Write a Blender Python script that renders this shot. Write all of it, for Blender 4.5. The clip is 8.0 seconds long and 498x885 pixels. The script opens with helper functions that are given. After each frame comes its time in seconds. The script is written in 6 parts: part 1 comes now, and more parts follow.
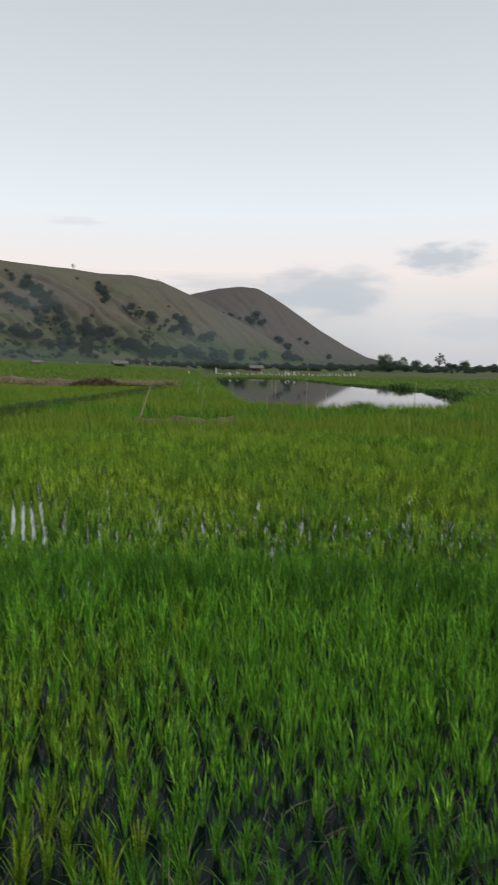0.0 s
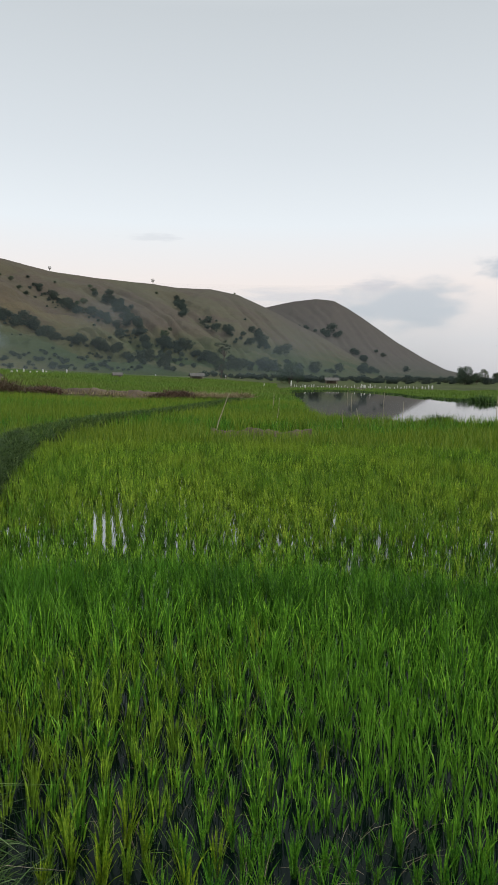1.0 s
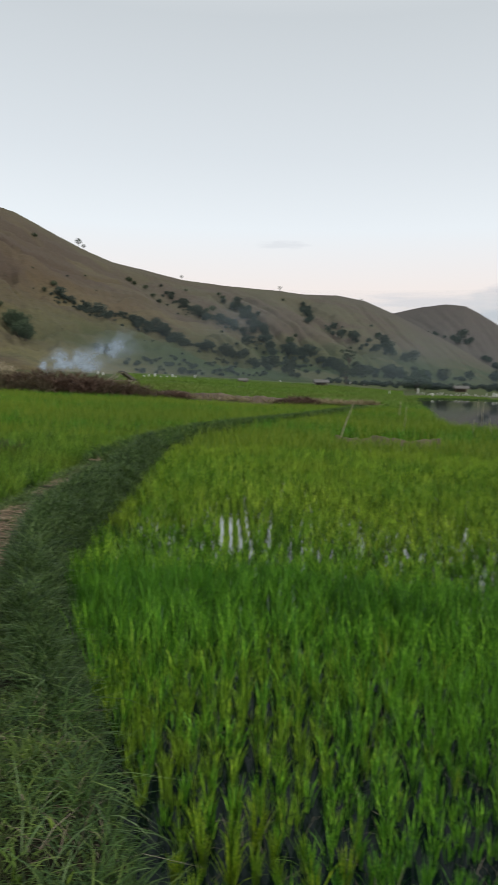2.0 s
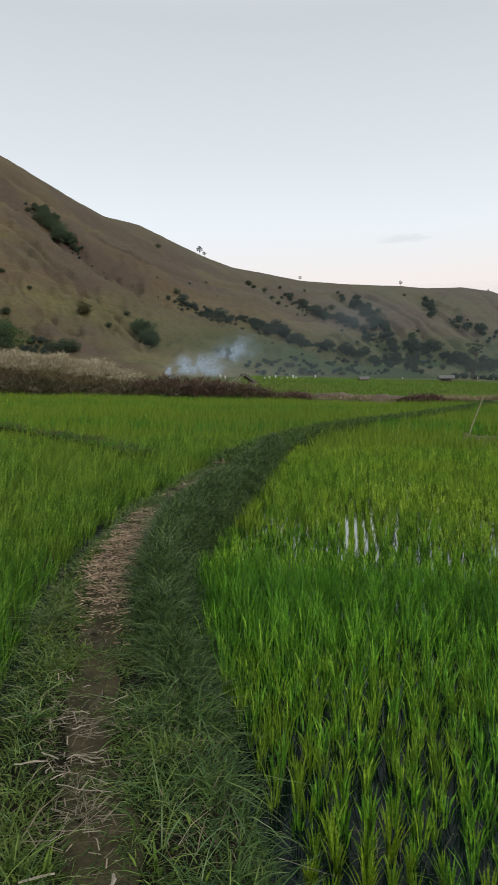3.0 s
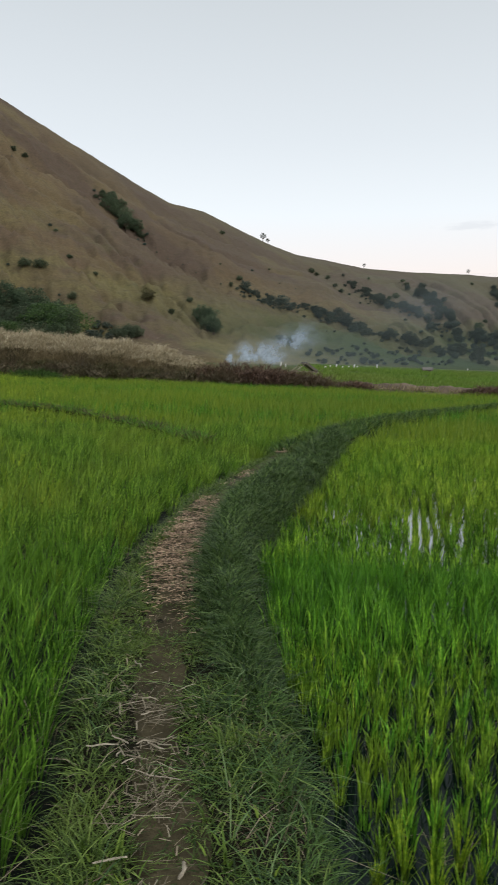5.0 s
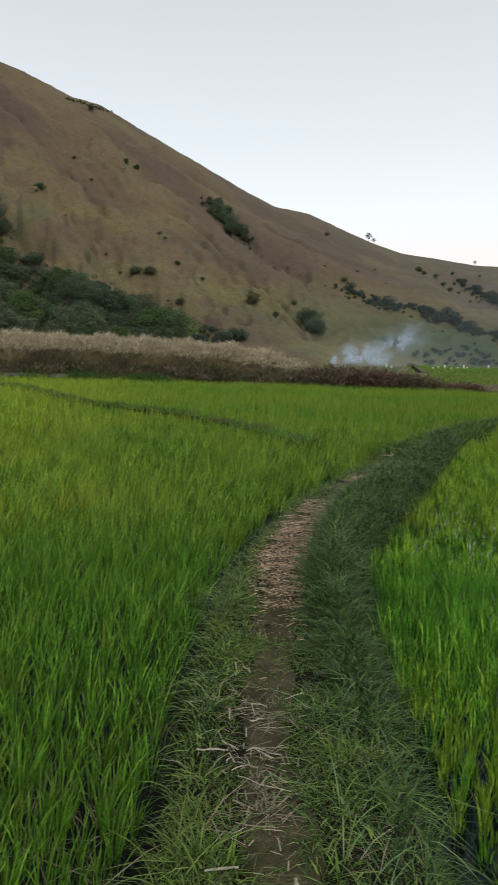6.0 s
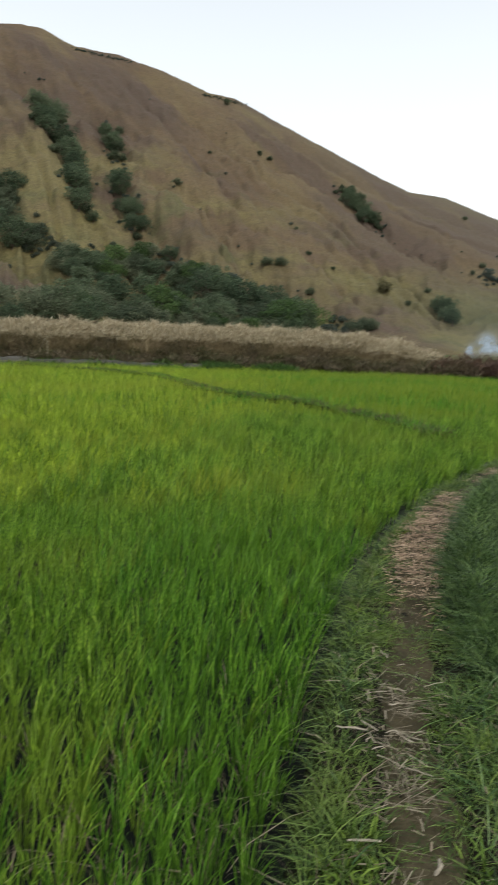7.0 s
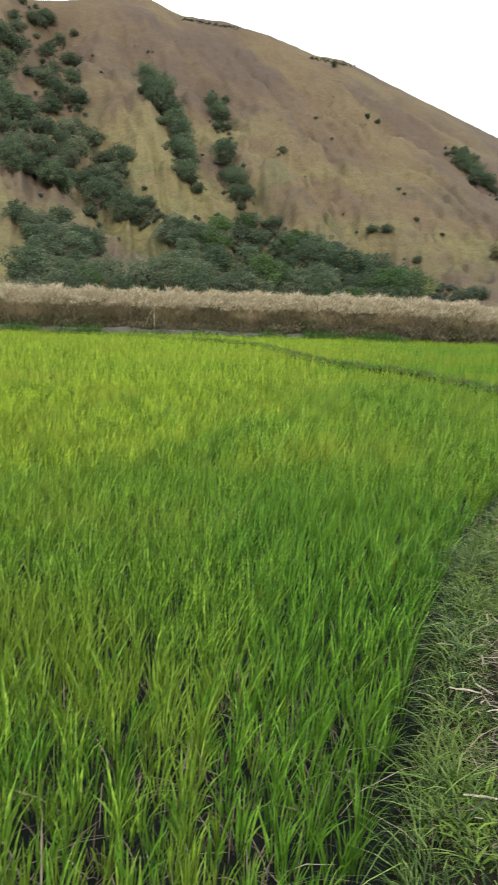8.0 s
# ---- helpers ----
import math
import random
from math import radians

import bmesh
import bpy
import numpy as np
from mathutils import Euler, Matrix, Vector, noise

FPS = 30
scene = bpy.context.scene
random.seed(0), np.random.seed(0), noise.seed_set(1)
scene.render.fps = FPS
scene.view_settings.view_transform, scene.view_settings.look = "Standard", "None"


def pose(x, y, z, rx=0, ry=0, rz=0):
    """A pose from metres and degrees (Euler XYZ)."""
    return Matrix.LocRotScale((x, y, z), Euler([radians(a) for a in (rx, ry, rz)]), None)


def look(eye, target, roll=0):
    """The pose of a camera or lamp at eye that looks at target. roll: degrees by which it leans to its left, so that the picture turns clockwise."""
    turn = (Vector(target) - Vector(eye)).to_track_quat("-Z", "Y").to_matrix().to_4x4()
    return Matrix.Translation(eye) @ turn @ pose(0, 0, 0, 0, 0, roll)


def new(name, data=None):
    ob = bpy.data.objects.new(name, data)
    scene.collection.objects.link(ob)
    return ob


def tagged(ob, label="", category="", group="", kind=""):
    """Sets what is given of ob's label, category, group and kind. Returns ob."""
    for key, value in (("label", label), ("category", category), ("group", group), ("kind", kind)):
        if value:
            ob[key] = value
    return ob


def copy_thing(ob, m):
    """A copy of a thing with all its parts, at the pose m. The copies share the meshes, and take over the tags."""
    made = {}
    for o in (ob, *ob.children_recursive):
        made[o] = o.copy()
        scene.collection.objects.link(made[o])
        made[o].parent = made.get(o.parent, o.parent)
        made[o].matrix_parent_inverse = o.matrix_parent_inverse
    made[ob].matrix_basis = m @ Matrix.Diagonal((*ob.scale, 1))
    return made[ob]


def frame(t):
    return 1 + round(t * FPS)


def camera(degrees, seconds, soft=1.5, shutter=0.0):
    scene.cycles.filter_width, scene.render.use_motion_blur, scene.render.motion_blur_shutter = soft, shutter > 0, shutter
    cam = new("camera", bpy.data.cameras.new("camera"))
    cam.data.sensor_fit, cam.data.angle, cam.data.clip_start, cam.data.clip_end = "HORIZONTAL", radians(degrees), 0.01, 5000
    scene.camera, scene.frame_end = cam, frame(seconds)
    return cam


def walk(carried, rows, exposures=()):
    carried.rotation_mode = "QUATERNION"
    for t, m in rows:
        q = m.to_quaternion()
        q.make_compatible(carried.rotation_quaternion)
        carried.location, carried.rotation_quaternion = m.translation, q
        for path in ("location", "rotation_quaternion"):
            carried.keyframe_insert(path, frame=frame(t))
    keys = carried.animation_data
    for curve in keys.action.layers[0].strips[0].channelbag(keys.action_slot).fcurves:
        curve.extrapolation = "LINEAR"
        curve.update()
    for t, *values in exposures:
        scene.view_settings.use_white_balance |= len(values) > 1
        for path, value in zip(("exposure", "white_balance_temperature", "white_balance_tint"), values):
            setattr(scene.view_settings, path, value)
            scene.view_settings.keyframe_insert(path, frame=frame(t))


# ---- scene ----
# ------------------------------------------------------------------ camera
cam = camera(39.98, 8.0, soft=1.5, shutter=0.5)
ROWS = [
    (0.0, -0.012, -0.009, 1.521, -0.00, -6.42, -0.67),
    (0.5, -0.031, -0.020, 1.534, 4.30, -5.26, -0.79),
    (1.0, -0.040, -0.015, 1.528, 6.24, -5.47, -0.68),
    (1.1, -0.042, -0.015, 1.529, 6.52, -5.46, -0.72),
    (1.5, -0.060, -0.019, 1.533, 11.06, -5.28, -1.17),
    (2.0, -0.102, -0.026, 1.537, 16.54, -5.13, -1.33),
    (2.2, -0.110, -0.026, 1.540, 19.30, -5.12, -0.60),
    (3.3, -0.127, -0.021, 1.558, 27.60, -5.10, 0.20),
    (3.5, -0.129, -0.020, 1.561, 27.80, -4.97, -0.28),
    (4.0, -0.138, -0.042, 1.569, 27.68, -5.45, -0.73),
    (4.2, -0.146, -0.043, 1.572, 28.27, -5.27, -1.05),
    (5.3, -0.212, -0.039, 1.584, 33.76, -6.36, -0.10),
    (5.5, -0.222, -0.036, 1.585, 35.82, -5.93, -0.08),
    (6.0, -0.257, -0.021, 1.589, 40.14, -6.03, -0.01),
    (6.5, -0.279, -0.066, 1.579, 44.28, -6.02, -0.68),
    (7.0, -0.271, -0.126, 1.564, 50.76, -6.82, -0.09),
    (7.5, -0.280, -0.176, 1.526, 55.13, -8.35, 0.10),
    (8.0, -0.280, -0.213, 1.510, 59.16, -9.19, -0.01),
]
walk(cam, [(t, pose(x, y, z, 90 + pitch, roll, yaw)) for t, x, y, z, yaw, pitch, roll in ROWS],
     exposures=[(0.0, 0.0), (3.0, 0.03), (5.5, 0.15), (6.5, 0.28), (7.2, 0.65), (8.0, 1.2)])

# ------------------------------------------------------------------ world and sun
world = bpy.data.worlds.new("dusk_sky")
scene.world = world
world.use_nodes = True
wt = world.node_tree
wt.nodes.clear()


def make_node(tree, kind, operation="", data_type="", blend_type="", interpolation_type=""):
    n = tree.nodes.new(kind)
    if operation:
        n.operation = operation
    if data_type:
        n.data_type = data_type
    if blend_type:
        n.blend_type = blend_type
    if interpolation_type:
        n.interpolation_type = interpolation_type
    return n


def wnode(kind, **values):
    return make_node(wt, kind, **values)


w_out, w_bg = wnode("ShaderNodeOutputWorld"), wnode("ShaderNodeBackground")
w_tc, w_sep = wnode("ShaderNodeTexCoord"), wnode("ShaderNodeSeparateXYZ")
w_ramp = wnode("ShaderNodeValToRGB")
w_sky = wnode("ShaderNodeTexSky")
w_sky.sky_type, w_sky.sun_disc, w_sky.sun_elevation, w_sky.sun_rotation = "NISHITA", False, radians(9), radians(108)
wt.links.new(w_tc.outputs["Generated"], w_sep.inputs[0])
wt.links.new(w_sep.outputs["Z"], w_ramp.inputs[0])
SKY = [(0.0, (0.56, 0.57, 0.61)), (0.055, (0.66, 0.66, 0.69)), (0.13, (0.87, 0.795, 0.77)), (0.21, (0.80, 0.845, 0.885)),
       (0.30, (0.70, 0.745, 0.785)), (0.45, (0.58, 0.62, 0.65)), (0.62, (0.78, 0.80, 0.80)), (1.0, (0.95, 0.96, 0.95))]
els = w_ramp.color_ramp.elements
els[0].position, els[0].color = SKY[0][0], (*SKY[0][1], 1)
els[1].position, els[1].color = SKY[-1][0], (*SKY[-1][1], 1)
for p, c in SKY[1:-1]:
    e = els.new(p)
    e.color = (*c, 1)


def cloud_mask(bearing, elev, wide, high, seed):
    """A soft torn cloud, given by the direction and half sizes (in degrees) of its middle."""
    b, e = radians(bearing), radians(elev)
    mp = wnode("ShaderNodeVectorMath", operation="SUBTRACT")
    mp.inputs[1].default_value = (-math.sin(b) * math.cos(e), math.cos(b) * math.cos(e), math.sin(e))
    wt.links.new(w_tc.outputs["Generated"], mp.inputs[0])
    sc = wnode("ShaderNodeVectorMath", operation="MULTIPLY")
    sc.inputs[1].default_value = (1 / radians(wide), 1 / radians(wide), 1 / radians(high))
    wt.links.new(mp.outputs[0], sc.inputs[0])
    nz = wnode("ShaderNodeTexNoise")
    nz.inputs["Scale"].default_value, nz.inputs["Detail"].default_value = 1.6, 5.0
    off = wnode("ShaderNodeVectorMath", operation="ADD")
    off.inputs[1].default_value = (seed, seed * 2.0, 0)
    wt.links.new(sc.outputs[0], off.inputs[0])
    wt.links.new(off.outputs[0], nz.inputs["Vector"])
    ln = wnode("ShaderNodeVectorMath", operation="LENGTH")
    wt.links.new(sc.outputs[0], ln.inputs[0])
    ad = wnode("ShaderNodeMath", operation="MULTIPLY_ADD")
    wt.links.new(nz.outputs["Fac"], ad.inputs[0])
    ad.inputs[1].default_value = 1.9
    ad.inputs[2].default_value = -0.95
    sm = wnode("ShaderNodeMath", operation="ADD")
    wt.links.new(ad.outputs[0], sm.inputs[0])
    wt.links.new(ln.outputs["Value"], sm.inputs[1])
    mr = wnode("ShaderNodeMapRange", interpolation_type="SMOOTHSTEP")
    wt.links.new(sm.outputs[0], mr.inputs["Value"])
    mr.inputs["From Min"].default_value, mr.inputs["From Max"].default_value = 1.25, 0.35
    return mr.outputs[0]


w_col = w_ramp.outputs[0]
for bearing, elev, wide, high, seed, tint, amount in (
        (-6.4, 5.9, 6.0, 1.9, 3.1, (0.47, 0.53, 0.60), 0.75), (-15.6, 8.6, 3.6, 1.2, 7.7, (0.45, 0.51, 0.58), 0.75),
        (-4.0, 7.4, 2.2, 0.5, 1.4, (0.55, 0.56, 0.62), 0.6), (2.0, 6.6, 6.0, 0.6, 5.2, (0.58, 0.60, 0.66), 0.5),
        (-19.0, 3.2, 6.0, 1.2, 9.2, (0.54, 0.58, 0.64), 0.5), (14.0, 11.0, 2.2, 0.35, 2.2, (0.66, 0.68, 0.72), 0.5)):
    mx = wnode("ShaderNodeMix", data_type="RGBA")
    am = wnode("ShaderNodeMath", operation="MULTIPLY")
    wt.links.new(cloud_mask(bearing, elev, wide, high, seed), am.inputs[0])
    am.inputs[1].default_value = amount
    wt.links.new(am.outputs[0], mx.inputs["Factor"])
    wt.links.new(w_col, mx.inputs["A"])
    mx.inputs["B"].default_value = (*tint, 1)
    w_col = mx.outputs["Result"]
w_skyk = wnode("ShaderNodeMix", data_type="RGBA", blend_type="ADD")
w_skyk.inputs["Factor"].default_value = 0.012
wt.links.new(w_col, w_skyk.inputs["A"])
wt.links.new(w_sky.outputs[0], w_skyk.inputs["B"])
wt.links.new(w_skyk.outputs["Result"], w_bg.inputs["Color"])
w_bg.inputs["Strength"].default_value = 1.0
wt.links.new(w_bg.outputs[0], w_out.inputs[0])

sun = new("sun", bpy.data.lights.new("sun", "SUN"))
sun.data.energy, sun.data.angle, sun.data.color = 1.1, radians(30), (1.0, 0.94, 0.86)
sun.matrix_world = look((0, 0, 50), (-50, 16, 26))

# ------------------------------------------------------------------ materials


class Mat:
    """A small node builder around one Principled surface."""

    def __init__(self, name, rough=0.8, spec=0.3):
        self.m = bpy.data.materials.new(name)
        self.m.use_nodes = True
        self.t = self.m.node_tree
        self.b = self.t.nodes["Principled BSDF"]
        self.o = self.t.nodes["Material Output"]
        self.b.inputs["Roughness"].default_value = rough
        self.b.inputs["Specular IOR Level"].default_value = spec
        self.tc = self.t.nodes.new("ShaderNodeTexCoord").outputs["Object"]

    def node(self, kind, **values):
        return make_node(self.t, kind, **values)

    def link(self, a, b):
        self.t.links.new(a, b)

    def noise(self, scale, detail=4.0, rough=0.55, stretch=None):
        n = self.node("ShaderNodeTexNoise")
        n.inputs["Scale"].default_value, n.inputs["Detail"].default_value, n.inputs["Roughness"].default_value = scale, detail, rough
        src = self.tc
        if stretch:
            mp = self.node("ShaderNodeMapping")
            mp.inputs["Scale"].default_value = stretch
            self.link(self.tc, mp.inputs["Vector"])
            src = mp.outputs[0]
        self.link(src, n.inputs["Vector"])
        return n.outputs["Fac"]

    def drawn_out(self, scale, detail, rough, turn, by):
        """Noise drawn out along one slanting direction."""
        n, mp = self.node("ShaderNodeTexNoise"), self.node("ShaderNodeMapping")
        n.inputs["Scale"].default_value, n.inputs["Detail"].default_value, n.inputs["Roughness"].default_value = scale, detail, rough
        mp.vector_type = "TEXTURE"
        mp.inputs["Rotation"].default_value = tuple(radians(v) for v in turn)
        mp.inputs["Scale"].default_value = (by, 1.0, 1.0)
        self.link(self.tc, mp.inputs["Vector"])
        self.link(mp.outputs[0], n.inputs["Vector"])
        return n.outputs["Fac"]

    def ramp(self, fac, stops):
        r = self.node("ShaderNodeValToRGB")
        e = r.color_ramp.elements
        e[0].position, e[0].color = stops[0][0], (*stops[0][1], 1)
        e[1].position, e[1].color = stops[-1][0], (*stops[-1][1], 1)
        for p, c in stops[1:-1]:
            x = e.new(p)
            x.color = (*c, 1)
        self.link(fac, r.inputs[0])
        return r.outputs[0]

    def mix(self, fac, a, b, blend="MIX"):
        m = self.node("ShaderNodeMix", data_type="RGBA", blend_type=blend)
        for key, v in (("Factor", fac), ("A", a), ("B", b)):
            if isinstance(v, (int, float)):
                m.inputs[key].default_value = v
            elif isinstance(v, tuple):
                m.inputs[key].default_value = (*v, 1)
            else:
                self.link(v, m.inputs[key])
        return m.outputs["Result"]

    def span(self, fac, lo, hi, to_lo=0.0, to_hi=1.0):
        r = self.node("ShaderNodeMapRange", interpolation_type="SMOOTHSTEP")
        self.link(fac, r.inputs["Value"])
        for k, v in (("From Min", lo), ("From Max", hi), ("To Min", to_lo), ("To Max", to_hi)):
            r.inputs[k].default_value = v
        return r.outputs[0]

    def colour(self, c):
        self.link(c, self.b.inputs["Base Color"])
        return self

    def bump(self, fac, strength=0.4, distance=0.02):
        n = self.node("ShaderNodeBump")
        n.inputs["Strength"].default_value, n.inputs["Distance"].default_value = strength, distance
        self.link(fac, n.inputs["Height"])
        self.link(n.outputs[0], self.b.inputs["Normal"])
        return self

    def leafy(self, colour, amount=0.35):
        """Lets part of the light through thin leaves."""
        tr, mx = self.node("ShaderNodeBsdfTranslucent"), self.node("ShaderNodeMixShader")
        self.link(colour, self.b.inputs["Base Color"])
        self.link(colour, tr.inputs["Color"])
        mx.inputs[0].default_value = amount
        self.link(self.b.outputs[0], mx.inputs[1])
        self.link(tr.outputs[0], mx.inputs[2])
        self.link(mx.outputs[0], self.o.inputs[0])
        return self

    def island(self):
        return self.node("ShaderNodeNewGeometry").outputs["Random Per Island"]

    def each(self):
        return self.node("ShaderNodeObjectInfo").outputs["Random"]


def foliage(name, dark, mid, light, patch=None, patch_scale=0.3, amount=0.22, rough=0.55, spec=0.25, each=False, fine=0.0):
    m = Mat(name, rough, spec if not each else 0.05)
    c = m.ramp(m.island(), [(0.0, dark), (0.55, mid), (1.0, light)])
    if fine:
        # leaf mottle, widened so that lit tips and shaded gaps are in the colour
        c = m.mix(1.0, c, m.ramp(m.noise(fine, 2.0), [(0.30, (0.40, 0.47, 0.45)), (0.5, (0.96, 0.97, 0.96)), (0.70, (1.85, 1.58, 1.5))]), "MULTIPLY")
    if patch:
        c = m.mix(m.span(m.noise(patch_scale, 3.0), 0.42, 0.66), c, m.mix(0.6, c, patch))
    if each:
        c = m.mix(1.0, c, m.ramp(m.each(), [(0.0, (0.6, 0.66, 0.62)), (1.0, (1.25, 1.2, 1.1))]), "MULTIPLY")
    return m.leafy(c, amount).m


# near rice tones spread wide: lit and shaded blades put into the colours
M_RICE = foliage("rice_leaf", (0.036, 0.092, 0.007), (0.125, 0.275, 0.020), (0.295, 0.485, 0.041), (0.25, 0.34, 0.03), 0.45, fine=38.0)
M_RICE_MID = foliage("rice_leaf_even", (0.032, 0.092, 0.007), (0.108, 0.268, 0.020), (0.255, 0.465, 0.040), fine=38.0)
M_RICE_DEEP = foliage("rice_leaf_deep", (0.018, 0.066, 0.006), (0.068, 0.212, 0.016), (0.165, 0.390, 0.032), (0.08, 0.24, 0.02), 0.5, fine=38.0)
M_RICE_LUSH = foliage("rice_leaf_lush", (0.020, 0.072, 0.007), (0.100, 0.295, 0.024), (0.285, 0.590, 0.050), (0.14, 0.34, 0.028), 0.5, fine=38.0)
M_RICE_BANK = foliage("rice_leaf_bankside", (0.014, 0.052, 0.005), (0.068, 0.194, 0.017), (0.205, 0.412, 0.042), (0.105, 0.22, 0.02), 0.5, fine=38.0)
M_RICE_LIME = foliage("rice_leaf_lime", (0.052, 0.100, 0.006), (0.180, 0.300, 0.020), (0.384, 0.525, 0.054), (0.23, 0.28, 0.03), 0.35, fine=38.0)
M_RICE_YELLOW = foliage("rice_leaf_ripening", (0.070, 0.136, 0.009), (0.190, 0.335, 0.024), (0.360, 0.510, 0.055), (0.08, 0.22, 0.02), 0.35, fine=38.0)
M_RICE_WEST = foliage("rice_leaf_west", (0.031, 0.078, 0.007), (0.109, 0.231, 0.021), (0.238, 0.405, 0.046), (0.175, 0.25, 0.027), 0.6, fine=38.0)
M_FIELD = foliage("distant_crop", (0.085, 0.165, 0.024), (0.130, 0.235, 0.032), (0.180, 0.285, 0.044), (0.17, 0.21, 0.05), 0.05)
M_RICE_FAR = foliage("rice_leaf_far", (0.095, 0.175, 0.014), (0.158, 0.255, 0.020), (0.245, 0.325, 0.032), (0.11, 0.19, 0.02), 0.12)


def one_clump(name, low, mid, high):
    m = Mat(name, 0.5, 0.25)
    c = m.ramp(m.noise(55.0, 2.0), [(0.30, low), (0.5, mid), (0.72, high)])
    c = m.mix(1.0, c, m.ramp(m.each(), [(0.0, (0.6, 0.75, 0.8)), (0.6, (1.0, 1.0, 1.0)), (1.0, (1.35, 1.15, 1.0))]), "MULTIPLY")
    return m.leafy(c, 0.22).m


M_RICE_ONE = one_clump("rice_clump_leaf", (0.032, 0.130, 0.013), (0.088, 0.258, 0.021), (0.220, 0.460, 0.043))
M_RICE_PALE = one_clump("rice_clump_leaf_pale", (0.062, 0.145, 0.012), (0.148, 0.275, 0.019), (0.325, 0.460, 0.038))
# near-black low ends put the shade between blades into the leaf colours
M_GRASS = foliage("bank_grass", (0.006, 0.018, 0.003), (0.050, 0.106, 0.017), (0.238, 0.340, 0.084), (0.125, 0.185, 0.030), 2.2)
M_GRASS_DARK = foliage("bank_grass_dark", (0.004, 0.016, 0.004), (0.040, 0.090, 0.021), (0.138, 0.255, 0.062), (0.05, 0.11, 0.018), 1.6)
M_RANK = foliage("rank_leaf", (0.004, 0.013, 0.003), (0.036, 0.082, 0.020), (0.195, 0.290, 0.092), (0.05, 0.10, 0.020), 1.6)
M_WEED = foliage("weed_leaf", (0.015, 0.034, 0.005), (0.076, 0.140, 0.016), (0.190, 0.285, 0.043))
M_SEDGE = foliage("sedge_leaf", (0.034, 0.084, 0.026), (0.090, 0.168, 0.056), (0.205, 0.295, 0.120))
M_REED = foliage("reed_leaf", (0.180, 0.148, 0.082), (0.330, 0.272, 0.162), (0.470, 0.400, 0.255), (0.130, 0.118, 0.052), 0.5, amount=0.45)
M_REED_PALE = foliage("reed_leaf_pale", (0.260, 0.205, 0.120), (0.420, 0.340, 0.215), (0.560, 0.470, 0.320), (0.20, 0.16, 0.09), 0.5, amount=0.45)
M_REED_RED = foliage("reed_leaf_russet", (0.050, 0.032, 0.025), (0.115, 0.072, 0.052), (0.220, 0.145, 0.105), (0.10, 0.085, 0.045), 0.35)
M_BRUSH = foliage("brush_leaf", (0.060, 0.050, 0.034), (0.140, 0.114, 0.075), (0.260, 0.212, 0.142), (0.090, 0.095, 0.042), 0.4)
M_PLUME = foliage("reed_plume", (0.290, 0.245, 0.155), (0.440, 0.385, 0.265), (0.600, 0.545, 0.405))
M_STRAW = foliage("dry_straw", (0.085, 0.062, 0.040), (0.185, 0.145, 0.098), (0.400, 0.335, 0.245), amount=0.1)
M_WISP = foliage("withered_leaf", (0.070, 0.056, 0.034), (0.158, 0.134, 0.090), (0.370, 0.325, 0.240), amount=0.1)
M_STRAW_PINK = foliage("trodden_straw", (0.125, 0.080, 0.046), (0.340, 0.232, 0.146), (0.620, 0.465, 0.320), amount=0.1)
M_SHRUB_OLIVE = foliage("olive_shrub_leaf", (0.040, 0.042, 0.018), (0.085, 0.082, 0.036), (0.150, 0.140, 0.070))
# tree_leaf is lightened: distance haze over the gully trees put into its colour
M_TREE = foliage("tree_leaf", (0.056, 0.084, 0.056), (0.086, 0.122, 0.078), (0.122, 0.164, 0.102), each=True, amount=0.3)
M_TREE_GREY = foliage("tree_leaf_grey", (0.080, 0.104, 0.072), (0.112, 0.138, 0.094), (0.150, 0.178, 0.124), each=True, amount=0.3)
M_TREE_GREEN = foliage("tree_leaf_fresh", (0.046, 0.088, 0.034), (0.074, 0.126, 0.048), (0.110, 0.168, 0.066), each=True, amount=0.3)
# lightened and blued: distance haze is put into the leaf colour
M_WOODS_HAZED = foliage("hazed_wood_leaf", (0.048, 0.068, 0.060), (0.070, 0.096, 0.082), (0.098, 0.128, 0.104), (0.06, 0.07, 0.045), 0.03, amount=0.2, spec=0.05)
M_SHRUB = foliage("shrub_leaf", (0.045, 0.064, 0.042), (0.078, 0.102, 0.066), (0.125, 0.150, 0.100), each=True, amount=0.25)


def plain(name, lo, hi, scale, rough=0.85, bump=0.4, fine=40.0, spec=0.25):
    m = Mat(name, rough, spec)
    c = m.ramp(m.noise(scale), [(0.3, lo), (0.7, hi)])
    c = m.mix(m.span(m.noise(fine), 0.3, 0.7, 0.0, 0.5), c, tuple(0.55 * (a + b) / 2 for a, b in zip(lo, hi)))
    m.colour(c)
    m.bump(m.noise(fine * 0.6, 6.0), bump, 0.02)
    return m.m


M_BARK = plain("bark", (0.07, 0.055, 0.045), (0.16, 0.13, 0.10), 3.0)
M_WOOD = plain("weathered_wood", (0.20, 0.17, 0.13), (0.42, 0.37, 0.29), 6.0)
M_BAMBOO = plain("dry_bamboo", (0.34, 0.30, 0.20), (0.55, 0.50, 0.36), 8.0, 0.6)
M_STALK = plain("pale_stalk", (0.24, 0.21, 0.16), (0.48, 0.43, 0.34), 30.0, 0.8, 0.5, 160.0)
M_WHITE = plain("white_cloth", (0.62, 0.62, 0.60), (0.82, 0.82, 0.80), 4.0)
M_THATCH = plain("grey_thatch", (0.10, 0.096, 0.09), (0.21, 0.20, 0.185), 3.0)
M_DITCH = plain("ditch_lip", (0.035, 0.038, 0.030), (0.095, 0.092, 0.082), 0.6)
